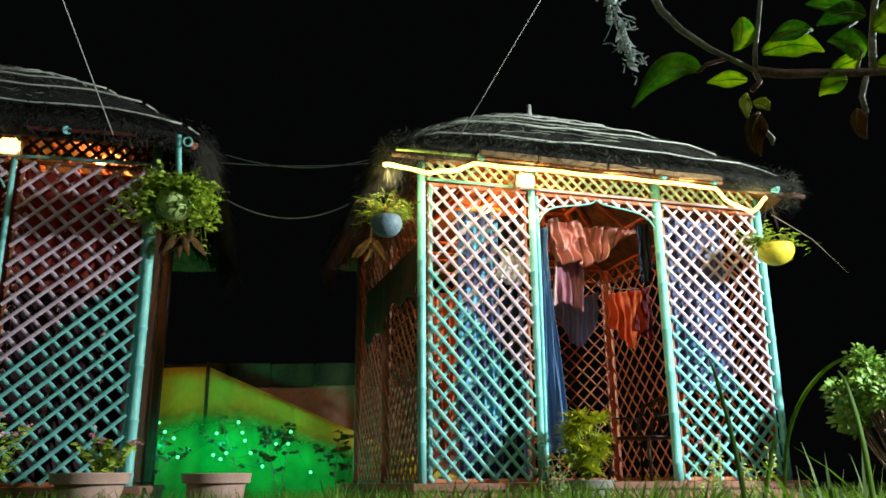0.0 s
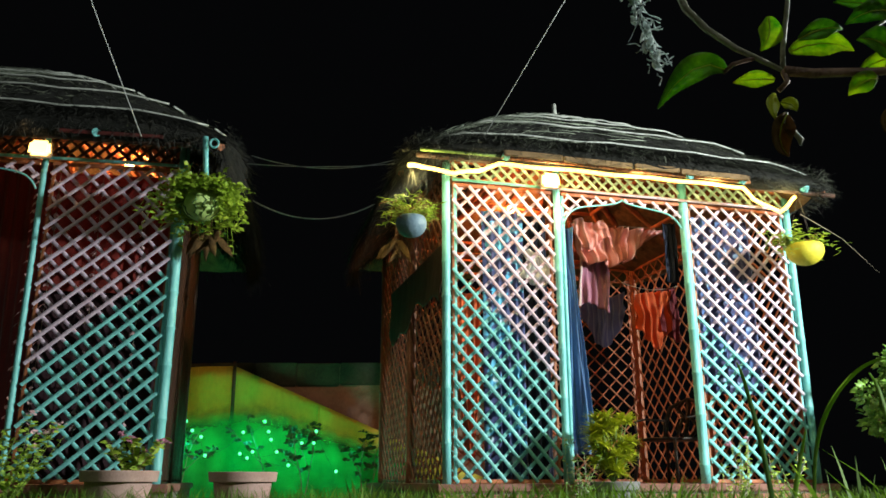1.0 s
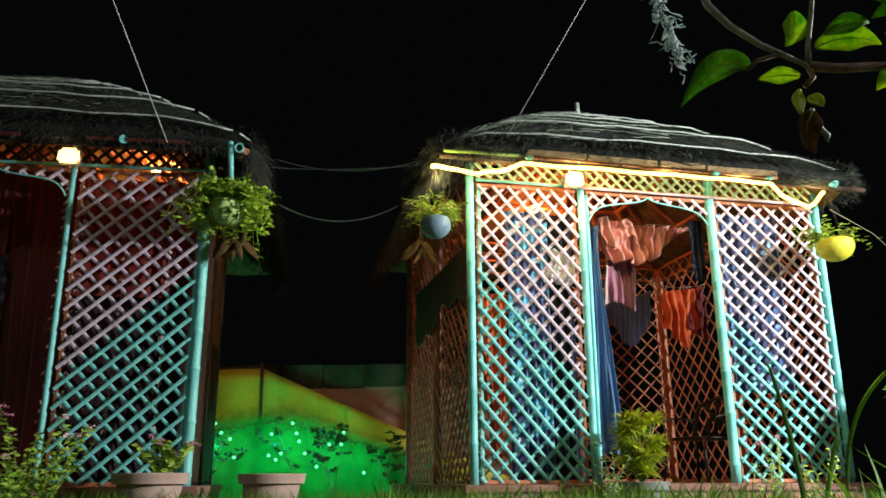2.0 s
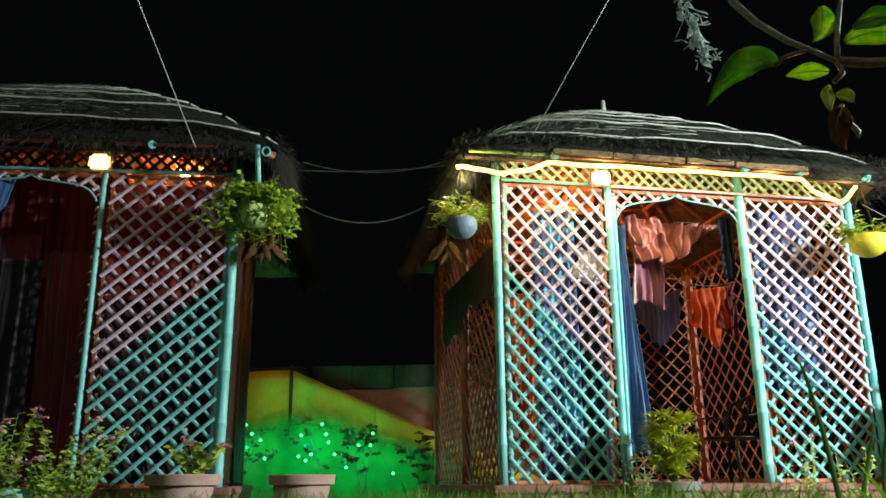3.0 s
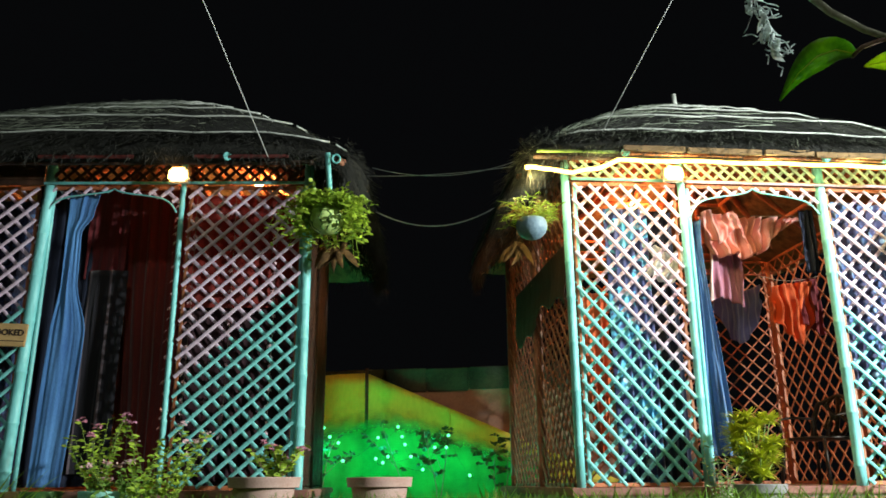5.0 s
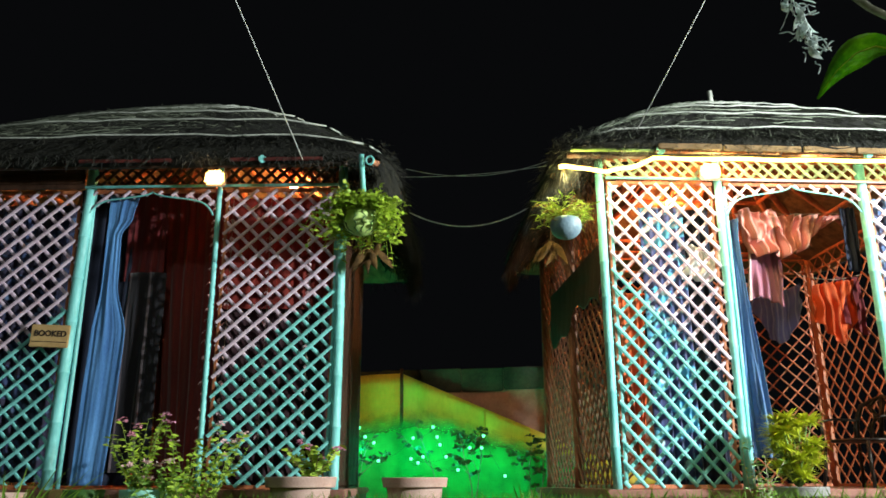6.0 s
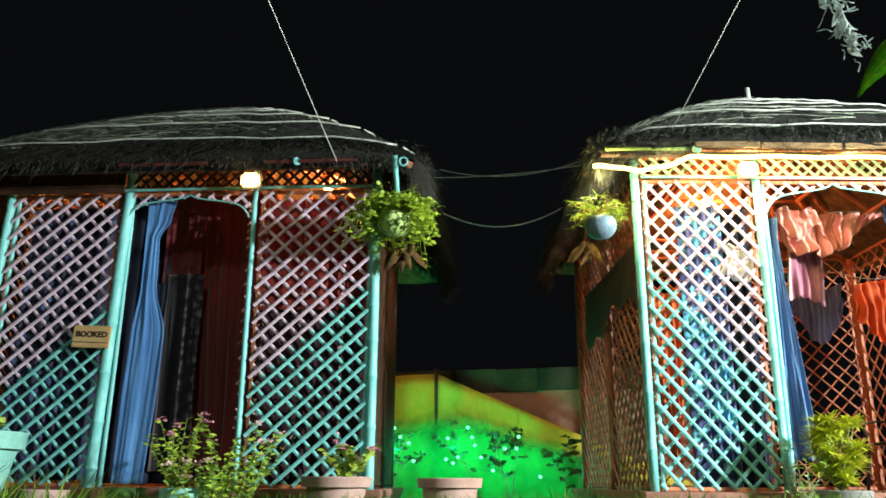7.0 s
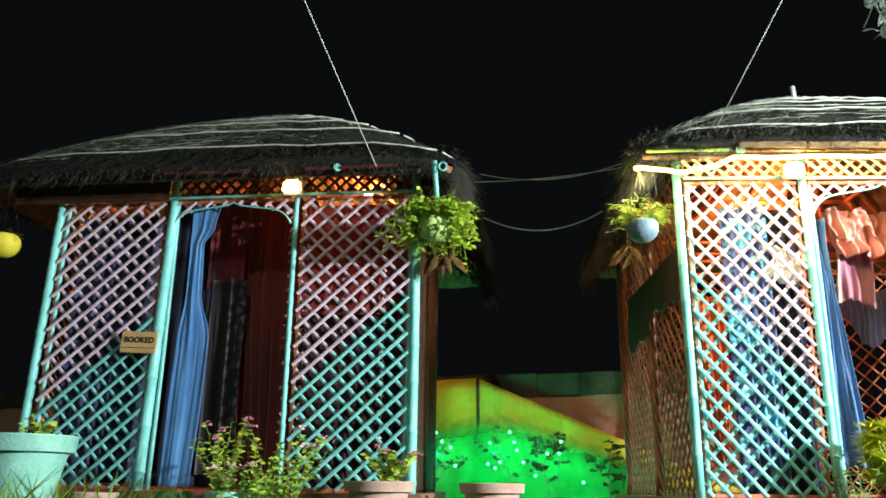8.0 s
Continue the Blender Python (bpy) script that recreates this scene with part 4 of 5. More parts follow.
def flower_pot(m, rim_r, height, material, label, rim=0.07, foot=0.62, group="flower pots"):
    ob = thing("flower_pot", m, label, "flower pot", group)
    bm = bmesh.new()
    lathe(bm, [(rim_r * foot, 0), (rim_r * (foot + 0.03), 0.01), (rim_r * 0.84, height - rim), (rim_r * 0.84, height - rim + 0.004)])
    part("body", bm, material, ob)
    bm = bmesh.new()
    h = height
    lathe(bm, [(rim_r * 0.83, h - rim), (rim_r * 0.955, h - rim), (rim_r * 0.96, h - rim + 0.002), (rim_r * 0.962, h - rim + 0.004), (rim_r * 0.995, h - 0.008), (rim_r, h - 0.005),
               (rim_r * 0.995, h - 0.001), (rim_r * 0.985, h), (rim_r * 0.90, h), (rim_r * 0.885, h - 0.004), (rim_r * 0.86, h - 0.05)], 40)
    part("rim", bm, material, ob)
    bm = bmesh.new()
    bmesh.ops.create_circle(bm, cap_ends=True, segments=24, radius=rim_r * 0.86)
    bmesh.ops.translate(bm, verts=bm.verts, vec=(0, 0, height - 0.045))
    part("soil", bm, SOIL, ob)
    return ob


def bush(name, m, label, stems, height, spread, leaf_len, leaf_w, per_stem, leaf_mat, twig=TWIG, seed=0, flowers=0, flower_mat=None, lean=(0, 0),
         category="plant", group="", curl=0.25, tip_only=0.15, thick=0.0028):
    """Stems that fork outward, each set with leaves, and flowers at the tips where it has them."""
    rng = random.Random(seed)
    ob = thing(name, m, label, category, group)
    leaves, petals = bmesh.new(), bmesh.new()
    for k in range(stems):
        a, r = rng.uniform(0, 6.28), spread * math.sqrt(rng.random())
        h = height * rng.uniform(0.55, 1.0)
        root = Vector((rng.gauss(0, 0.02), rng.gauss(0, 0.02), 0))
        tip = Vector((r * math.cos(a) + lean[0] * h, r * math.sin(a) + lean[1] * h, h))
        bend = Vector((rng.gauss(0, 0.06), rng.gauss(0, 0.06), 0)) * height
        pts = [root.lerp(tip, q) + bend * math.sin(math.pi * q) * 0.6 for q in (0, 0.25, 0.5, 0.75, 1)]
        bm = bmesh.new()
        tube(bm, pts, [thick, thick * 0.9, thick * 0.75, thick * 0.6, thick * 0.35], 5)
        part("stem", bm, twig, ob)
        for i in range(int(per_stem * 1.7)):
            q = tip_only + (1 - tip_only) * (i + rng.random()) / int(per_stem * 1.7)
            j = min(3, int(q * 4))
            p = pts[j].lerp(pts[j + 1], q * 4 - j)
            b = rng.uniform(0, 6.28)
            way = Vector((math.cos(b), math.sin(b), rng.uniform(-0.2, 0.7)))
            leaf(leaves, p, way, (rng.gauss(0, 0.7), rng.gauss(0, 0.7) - 0.5, 0.7), leaf_len * rng.uniform(0.5, 1.15), leaf_w * rng.uniform(0.6, 1.15), curl * rng.uniform(0.3, 1.6), 0.2, 3)
        if k < flowers:
            for i in range(13):
                b = i * 2.4
                way = Vector((math.cos(b), math.sin(b), rng.uniform(-0.2, 0.6)))
                leaf(petals, pts[-1] + Vector((rng.gauss(0, 0.013), rng.gauss(0, 0.013), rng.uniform(-0.004, 0.018))), way, (rng.gauss(0, 1), -0.6, 0.7), rng.uniform(0.014, 0.026), 0.018, 0.2, 0.1, 2)
    part("foliage", leaves, leaf_mat, ob)
    if flowers:
        part("blossoms", petals, flower_mat, ob)
    else:
        petals.free()
    return ob


def round_pot(ob, r, material, squash=0.9, cut=0.55):
    bm = bmesh.new()
    bmesh.ops.create_uvsphere(bm, u_segments=28, v_segments=18, radius=r)
    top = r * cut
    for v in bm.verts:
        if v.co.z > top:
            k = math.hypot(v.co.x, v.co.y) / r
            v.co.z = top - 0.3 * r * (1 - k / math.sqrt(1 - cut * cut)) if k < math.sqrt(1 - cut * cut) else top
        v.co.z *= squash
    return part("bowl", bm, material, ob, "", True)


def hanging_plant(m, r, material, leaf_mat, label, seed, size, count, leaf_len, leaf_w, wire, droop=0.5, squash=0.9, cut=0.55, stripes=False, dry=0):
    """A round hanging pot on wires, with plants spilling over its rim."""
    rng = random.Random(seed)
    ob = thing("hanging_planter", m, label, "hanging planter", "hanging planters")
    bowl = round_pot(ob, r, material, squash, cut)
    if stripes:
        for k in range(10):
            bm = bmesh.new()
            a = k * math.pi / 5 + rng.uniform(-0.1, 0.1)
            pts = []
            for i in range(9):
                e = -1.2 + 1.55 * i / 8
                w = a + 0.12 * math.sin(i * 2.1 + k)
                pts.append(Vector((math.cos(w) * math.cos(e), math.sin(w) * math.cos(e), math.sin(e) * squash)) * r * 1.003)
            tube(bm, pts, [0.001, 0.003, 0.005, 0.003, 0.006, 0.003, 0.005, 0.003, 0.001], 5)
            part("stripe", bm, POT_STRIPE, bowl, "dark green painted stripe")
    for k in range(3):
        a = k * 2.09 + 0.4
        bm = bmesh.new()
        tube(bm, [(r * 0.8 * math.cos(a), r * 0.8 * math.sin(a), r * cut * squash), (0, 0.0, wire)], 0.0013, 4)
        part("wire", bm, METAL, ob)
    bm = bmesh.new()
    dry_bm = bmesh.new()
    for k in range(count):
        a, h = rng.uniform(0, 6.28), rng.random()
        out = Vector((math.cos(a), math.sin(a), 0))
        p = out * r * 0.75 * rng.random() + Vector((0, 0, r * cut * squash))
        reach = size * rng.uniform(0.4, 1.0)
        vel = (out * rng.uniform(0.3, 1.0) + Vector((0, 0, rng.uniform(0.1, 1.0)))) * reach
        n = 7
        pts = [p + vel * (i / n) - Vector((0, 0, droop * reach * (i / n) ** 2 * rng.uniform(0.7, 1.3))) for i in range(n + 1)]
        if not any(q.y < 0 and abs(q.x) < 1.05 * r and q.z < 0.4 * r for q in pts):
            tube(bm, pts, 0.0012, 3, False)
        for i in range(1, n + 1):
            for s in (-1, 1):
                if pts[i].y < (0.3 if stripes else -0.2) * r and abs(pts[i].x) < 1.1 * r and pts[i].z < (0.5 if stripes else 0.6) * r:
                    continue
                b = rng.uniform(0, 6.28)
                way = Vector((math.cos(b), math.sin(b), rng.uniform(-0.3, 0.5)))
                target = dry_bm if k < dry else bm
                leaf(target, pts[i], way, (rng.gauss(0, 0.7), rng.gauss(0, 0.7) - 0.5, 0.7), leaf_len * rng.uniform(0.6, 1.3), leaf_w * rng.uniform(0.7, 1.3), 0.3, 0.2, 2)
    part("foliage", bm, leaf_mat, ob)
    if dry:
        part("dry_foliage", dry_bm, LEAF_DRY, ob, "withered brown trailing leaves")
    else:
        dry_bm.free()
    return ob


hanging_plant(R_POSE @ pose(-0.345, -0.35, 1.83), 0.095, POT_BLUE, LEAF_FERN, "slate blue round pot hanging with spiky green plant", 1, 0.21, 90, 0.060, 0.0065, 0.40, 0.30, dry=26)
hanging_plant(R_POSE @ pose(2.47, -0.35, 1.86), 0.125, POT_YELLOW, LEAF_FERN, "yellow round pot hanging with bushy plant", 2, 0.22, 110, 0.04, 0.012, 0.42, 0.6, 0.85, 0.4, dry=14)
hanging_plant(L_POSE @ pose(2.762, -0.30, 1.93), 0.112, POT_MELON, LEAF_FERN, "green striped melon-like pot with leafy trailing plant", 3, 0.30, 600, 0.034, 0.024, 0.38, 0.85, stripes=True)
hanging_plant(L_POSE @ pose(-0.19, -0.30, 1.89), 0.105, POT_YELLOW, LEAF_DARK, "plain yellow round pot hanging under dark eave", 4, 0.10, 12, 0.03, 0.01, 0.40, 0.6, 0.95, 0.6)



def withered_fan(m, label, blades, size, seed):
    """Large dead leaves tied in a fan that hangs stem up."""
    rng = random.Random(seed)
    ob = thing("withered_leaves", m, label, "dry leaves", "withered leaves")
    for k in range(blades):
        bm = bmesh.new()
        way = Vector((rng.uniform(-0.6, 0.6), rng.uniform(-0.5, 0.3), rng.uniform(-1.0, -0.6)))
        leaf(bm, (rng.gauss(0, 0.03), rng.gauss(0, 0.02), rng.uniform(-0.05, 0.02)), way, (rng.gauss(0, 0.5), -1, rng.gauss(0.3, 0.4)), size * rng.uniform(0.7, 1.2), size * rng.uniform(0.22, 0.42), rng.uniform(-0.3, 0.5), 0.35, 6)
        blade = part("leaf", bm, LEAF_DEAD, ob)
        blade.modifiers.new("thickness", "SOLIDIFY").thickness = 0.0015
    bm = bmesh.new()
    tube(bm, [(0, 0, 0), (0.01, 0, 0.15), (0.0, 0.02, 0.34)], 0.004, 5)
    part("stalk", bm, TWIG, ob)


withered_fan(L_POSE @ pose(2.80, -0.06, 1.83), "large withered brown leaves hanging behind the planter", 9, 0.17, 71)
withered_fan(R_POSE @ pose(-0.33, 0.24, 1.90), "large withered brown leaves hanging behind the planter", 9, 0.15, 72)

# pots on the ground before the huts
flower_pot(pose(-1.372, 5.02, 0), 0.206, 0.366, TERRACOTTA, "empty pink clay flower pot standing in grass", 0.058)
p = L_POSE @ Vector((2.47, -0.37, 0))
flower_pot(Matrix.Translation(p), 0.205, 0.368, TERRACOTTA, "pink clay flower pot with pink flowering plant", 0.058)
bush("flowering_plant", Matrix.Translation(p + Vector((0.05, 0, 0.32))), "leafy plant with small pink flower heads in pot", 12, 0.24, 0.20, 0.055, 0.028, 12, LEAF_FERN, TWIG, 21, 6, PETAL, (0.2, 0), group="flowering plants")
p = L_POSE @ Vector((0.777, -0.45, 0))
flower_pot(Matrix.Translation(p), 0.142, 0.285, TERRACOTTA, "small pink clay pot beside the plinth", 0.06)
p = L_POSE @ Vector((0.60, -0.90, 0))
flower_pot(Matrix.Translation(p), 0.268, 0.585, POT_TEAL, "large turquoise painted pot with low weeds", 0.09, 0.40)
bush("pot_weed", Matrix.Translation(p + Vector((0.05, 0, 0.54))), "low green weeds growing in large pot", 10, 0.15, 0.16, 0.05, 0.02, 8, LEAF_FERN, TWIG, 22)
p = L_POSE @ Vector((1.60, -0.45, 0))
flower_pot(Matrix.Translation(p), 0.13, 0.30, POT_TEAL, "pale turquoise pot hidden by flowering plants", 0.06)
bush("flowering_plant", Matrix.Translation(p + Vector((-0.05, 0, 0.26))), "tall stemmed plant with pink flower tips", 14, 0.46, 0.20, 0.045, 0.018, 14, LEAF_FERN, GREEN_STEM, 23, 5, PETAL, (0.05, 0), group="flowering plants")
p = L_POSE @ Vector((1.86, -0.42, 0))
bush("flowering_plant", Matrix.Translation(p + Vector((0, 0, 0.05))), "bushy plant with faded pink blossoms", 24, 0.62, 0.26, 0.045, 0.022, 16, LEAF_FERN, GREEN_STEM, 24, 8, PETAL_PALE, (0.12, 0), group="flowering plants")
bush("flowering_plant", Matrix.Translation(p + Vector((-0.12, -0.08, 0.12))), "low bushy plant with faded blossoms", 20, 0.34, 0.22, 0.045, 0.024, 12, LEAF, GREEN_STEM, 25, 5, PETAL_PALE, group="flowering plants")
p = L_POSE @ Vector((1.215, -0.35, 0))
flower_pot(Matrix.Translation(p), 0.115, 0.30, POT_STRIPE, "dark green pot standing at the door step", 0.05)
bm = bmesh.new()
box(bm, (-0.05, -0.05, 0), (0.05, 0.05, 0.30), 0.008)
peg = tagged(part("wooden_stump", bm, BOARD), "pale wooden peg at the plinth corner", "post")
peg.matrix_basis = L_POSE @ pose(0.99, -0.17, 0)

# golden plant in a grey pot at the door
p = R_POSE @ Vector((0.945, -0.30, 0))
flower_pot(Matrix.Translation(p), 0.15, 0.31, POT_GREY, "grey plastic pot with golden leafed plant", 0.05)


def spiky(m, label, whorls, height, reach, seed, material, name="golden_plant"):
    rng = random.Random(seed)
    ob = thing(name, m, label, "plant")
    bm = bmesh.new()
    for k in range(whorls):
        a, r = rng.uniform(0, 6.28), reach * 0.55 * math.sqrt(rng.random())
        base = Vector((r * math.cos(a), r * math.sin(a), height * (0.10 + 0.75 * (k + rng.random()) / whorls)))
        tube_bm = bmesh.new()
        tube(tube_bm, [(0, 0, 0), base * 0.6, base], 0.003, 5)
        part("stem", tube_bm, GREEN_STEM, ob)
        for i in range(56):
            b = rng.uniform(0, 6.28)
            way = Vector((math.cos(b), math.sin(b), rng.uniform(-0.1, 1.4)))
            leaf(bm, base, way, (0, 0, 1), rng.uniform(0.055, 0.105), rng.uniform(0.010, 0.017), rng.uniform(0.1, 0.5), 0.3, 4)
    part("foliage", bm, material, ob)


spiky(Matrix.Translation(p + Vector((-0.01, 0, 0.30))), "golden green spiky leafed plant in grey pot", 38, 0.46, 0.25, 31, LEAF_LIME)
bush("thin_shrub", R_POSE @ pose(0.70, -0.34, 0.02), "thin grey green shrub beside the door post", 12, 0.58, 0.14, 0.035, 0.012, 18, LEAF, TWIG_PALE, 32)
bush("thin_shrub", R_POSE @ pose(1.80, -0.34, 0.05), "pale yellow green sprig before the lattice", 12, 0.52, 0.14, 0.03, 0.014, 18, LEAF_FERN, TWIG_PALE, 33, 3, PETAL)
bush("thin_shrub", R_POSE @ pose(2.10, -0.36, 0.02), "slender green sprig before the lattice", 9, 0.50, 0.16, 0.035, 0.014, 14, LEAF_FERN, TWIG_PALE, 34)

# rose bushes with fairy lights in the gap
def rose_bush(m, seed, height, canes, lean=0.0):
    """Thin arching canes that fork, with leaves in fives towards their tips."""
    rng = random.Random(seed)
    ob = thing("rose_bush", m, "sparse dark rose bush before the green glow", "plant", "rose bushes")
    leaves = bmesh.new()

    def cane(root, way, size, girth, level):
        pts, d = [Vector(root)], Vector(way).normalized()
        n = 6
        for i in range(n):
            d = (d + Vector((rng.gauss(0, 0.12), rng.gauss(0, 0.12), 0.02))).normalized()
            pts.append(pts[-1] + d * size / n)
        bm = bmesh.new()
        tube(bm, pts, [girth * (1 - 0.6 * i / n) for i in range(n + 1)], 5)
        part("cane", bm, TWIG, ob)
        for i in range(3, n + 1):
            for k in range(2 if i > 3 else 1):
                b = rng.uniform(0, 6.28)
                out = Vector((math.cos(b), 0.6 * math.sin(b), rng.uniform(-0.3, 0.5))).normalized()
                tip = pts[i] + out * rng.uniform(0.04, 0.08)
                side = out.cross(Vector((0, 0, 1))).normalized()
                for q, s in ((0.45, 1), (0.45, -1), (0.9, 1), (0.9, -1), (1.0, 0)):
                    leaf(leaves, pts[i].lerp(tip, q), out * (0.5 if s else 1) + side * s + Vector((0, 0, rng.gauss(0, 0.5))), (rng.gauss(0, 0.6), -1.0, rng.gauss(0.4, 0.6)), rng.uniform(0.036, 0.064), rng.uniform(0.028, 0.046), 0.3, 0.2, 2)
            if level < 1 and i in (3, 4) and rng.random() < 0.85:
                b = rng.uniform(0, 6.28)
                cane(pts[i], d + Vector((math.cos(b), 0.5 * math.sin(b), 0.2)) * 0.75, size * rng.uniform(0.30, 0.5), girth * 0.6, level + 1)

    for k in range(canes):
        b = rng.uniform(0, 6.28)
        cane((0, 0, 0), (0.22 * math.cos(b) + lean, 0.2 * math.sin(b), 1), height * rng.uniform(0.65, 1.0), 0.007, 0)
    part("foliage", leaves, LEAF_DARK, ob)


for x, y, h, seed, canes, lean in ((-2.02, 8.38, 1.42, 41, 1, -0.10), (-1.72, 8.42, 0.98, 43, 2, 0.04), (-1.06, 8.40, 0.90, 44, 2, 0.0), (-2.93, 8.30, 1.06, 45, 1, -0.02)):
    rose_bush(pose(x, y, 0), seed, h, canes, lean)
LEDS = ((-2.81, 8.06, 0.88), (-2.75, 8.08, 0.79), (-2.84, 8.05, 0.76), (-2.67, 8.12, 0.73), (-2.62, 8.13, 0.55), (-2.28, 8.23, 0.78), (-2.08, 8.28, 0.89), (-2.04, 8.30, 0.79), (-2.01, 8.30, 0.71), (-1.95, 8.32, 0.59), (-2.30, 8.23, 0.57), (-2.23, 8.25, 0.53), (-2.18, 8.26, 0.59), (-1.83, 8.34, 0.46), (-1.71, 8.37, 0.68), (-1.59, 8.39, 0.68), (-1.57, 8.40, 0.80), (-1.36, 8.44, 0.40))
fairy = thing("fairy_lights", pose(0, 0, 0), "string of green fairy lights over rose bushes", "fairy lights")
bm = bmesh.new()
bmesh.ops.create_uvsphere(bm, u_segments=10, v_segments=6, radius=0.016)
led = mesh_of(bm, "led", LED_GREEN, True)
bm = bmesh.new()
tube(bm, [Vector(a).lerp(Vector(b), k / 4) - Vector((0, 0, 0.015 + 0.03 * math.sin(math.pi * k / 4))) for a, b in zip(LEDS, LEDS[1:]) for k in range(4)], 0.0015, 4)
part("cord", bm, METAL, fairy)
for q in LEDS:
    ob = new("led", led)
    ob.parent = fairy
    ob.location = (q[0] * 0.945, q[1] * 0.945, EYE + (q[2] - EYE) * 0.945)
for x, y, z, e in ((-2.95, 8.52, 0.70, 6.0), (-2.62, 8.52, 0.66, 6.0), (-2.20, 8.52, 0.74, 8.5), (-1.80, 8.54, 0.62, 6.5), (-1.40, 8.56, 0.50, 4.2)):
    lamp("fairy_glow", "POINT", (x, y, z), e, (0.0, 1.0, 0.46), 0.10)

# ochre sheet painted as the lit patch of wall; slanted top is the shadow edge
bm = bmesh.new()
n = 80
rows = []
for j in range(13):
    t = j / 12
    row = []
    for i in range(n + 1):
        x = -5.2 + 5.6 * i / n
        top = 1.56 if x < -2.65 else max(0.25, 1.56 - 0.435 * (x + 2.65))
        row.append(bm.verts.new((x, 9.10 + 0.05 * math.sin(5.2 * x + 0.6 * t) + 0.02 * math.sin(13 * x + 2 * t) - 0.12 * t, 0.01 + (top - 0.01) * (1 - t))))
    rows.append(row)
for a, b in zip(rows, rows[1:]):
    for i in range(n):
        bm.faces.new((a[i], b[i], b[i + 1], a[i + 1])).smooth = True
lit_sheet = tagged(part("tarpaulin", bm, LIT_WALL), "ochre sheet standing in for the lit patch of the boundary wall", "tarpaulin")
lit_sheet.modifiers.new("thickness", "SOLIDIFY").thickness = 0.004
for col in (9, 23, 36, 50):
    bm = bmesh.new()
    line = [(lit_sheet.data.vertices[j * (n + 1) + col].co + Vector((0, -0.008, 0)), lit_sheet.data.vertices[j * (n + 1) + col + 1].co + Vector((0, -0.008, 0))) for j in range(13)]
    rows = [(bm.verts.new(a), bm.verts.new(a.lerp(b, 0.5))) for a, b in line]
    for a, b in zip(rows, rows[1:]):
        bm.faces.new((a[0], b[0], b[1], a[1])).smooth = True
    seam = part("seam", bm, LIT_WALL, lit_sheet)
    seam.modifiers.new("thickness", "SOLIDIFY").thickness = 0.006

# added green sheet whose colour paints the fairy-light glow low on the wall
GREEN_GLOW = surface("green_glow_sheet", (0.010, 0.19, 0.030), (0.026, 0.36, 0.06), 5, 0.85, 0.4, 120, through_light=0.25)
# fades to clear upward, as the painted glow dies away
n, link = GREEN_GLOW.node_tree.nodes, GREEN_GLOW.node_tree.links.new
uv, sep, fade, level = n.new("ShaderNodeUVMap"), n.new("ShaderNodeSeparateXYZ"), n.new("ShaderNodeTexNoise"), n.new("ShaderNodeMapRange")
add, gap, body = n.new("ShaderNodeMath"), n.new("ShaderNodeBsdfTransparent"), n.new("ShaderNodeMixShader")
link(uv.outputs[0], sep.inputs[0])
link(uv.outputs[0], fade.inputs["Vector"])
fade.inputs["Scale"].default_value = 9
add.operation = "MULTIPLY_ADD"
link(fade.outputs["Fac"], add.inputs[0])
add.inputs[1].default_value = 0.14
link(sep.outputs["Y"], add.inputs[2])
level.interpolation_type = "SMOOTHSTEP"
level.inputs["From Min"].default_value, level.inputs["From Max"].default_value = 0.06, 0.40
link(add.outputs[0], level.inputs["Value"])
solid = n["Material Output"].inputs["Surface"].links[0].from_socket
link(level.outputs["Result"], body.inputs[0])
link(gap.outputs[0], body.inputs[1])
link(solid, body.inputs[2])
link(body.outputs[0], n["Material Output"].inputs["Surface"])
bm = bmesh.new()
sheet_uv = bm.loops.layers.uv.new("UVMap")
rows = []
for j in range(11):
    t = j / 10
    row = []
    for i in range(101):
        x = -3.6 + 3.0 * i / 100
        top = 1.06 + 0.07 * math.cos((x + 2.45) * 2.6) if x < -2.0 else 1.055 - 0.34 * (x + 2.0)
        top += 0.015 * noise.noise(Vector((x * 7, 0, 3))) + 0.02 * noise.noise(Vector((x * 2.3, 5, 3)))
        row.append(bm.verts.new((x, 8.87 - 0.10 * t * t + 0.015 * math.sin(9 * x + 2 * t) + 0.01 * math.sin(23 * x), top * (1 - t) + 0.01)))
    rows.append(row)
for j in range(10):
    for i in range(100):
        f = bm.faces.new((rows[j][i], rows[j + 1][i], rows[j + 1][i + 1], rows[j][i + 1]))
        f.smooth = True
        for lp, (a, b) in zip(f.loops, ((i, j), (i, j + 1), (i + 1, j + 1), (i + 1, j))):
            lp[sheet_uv].uv = (0.03 * a, 0.1 * b)
net = tagged(part("green_sheet", bm, GREEN_GLOW), "green sheet standing in for the fairy-light glow on the wall", "net")
net.modifiers.new("thickness", "SOLIDIFY").thickness = 0.004

# thin dark pole that stands before the sheet
bm = bmesh.new()
bamboo(bm, (-2.615, 8.925, 0), (-2.62, 8.935, 1.60), 0.02, 0.006, 0.3)
tagged(part("fence_pole", bm, BAMBOO_DARK), "thin dark bamboo pole standing before the ochre sheet", "pole")

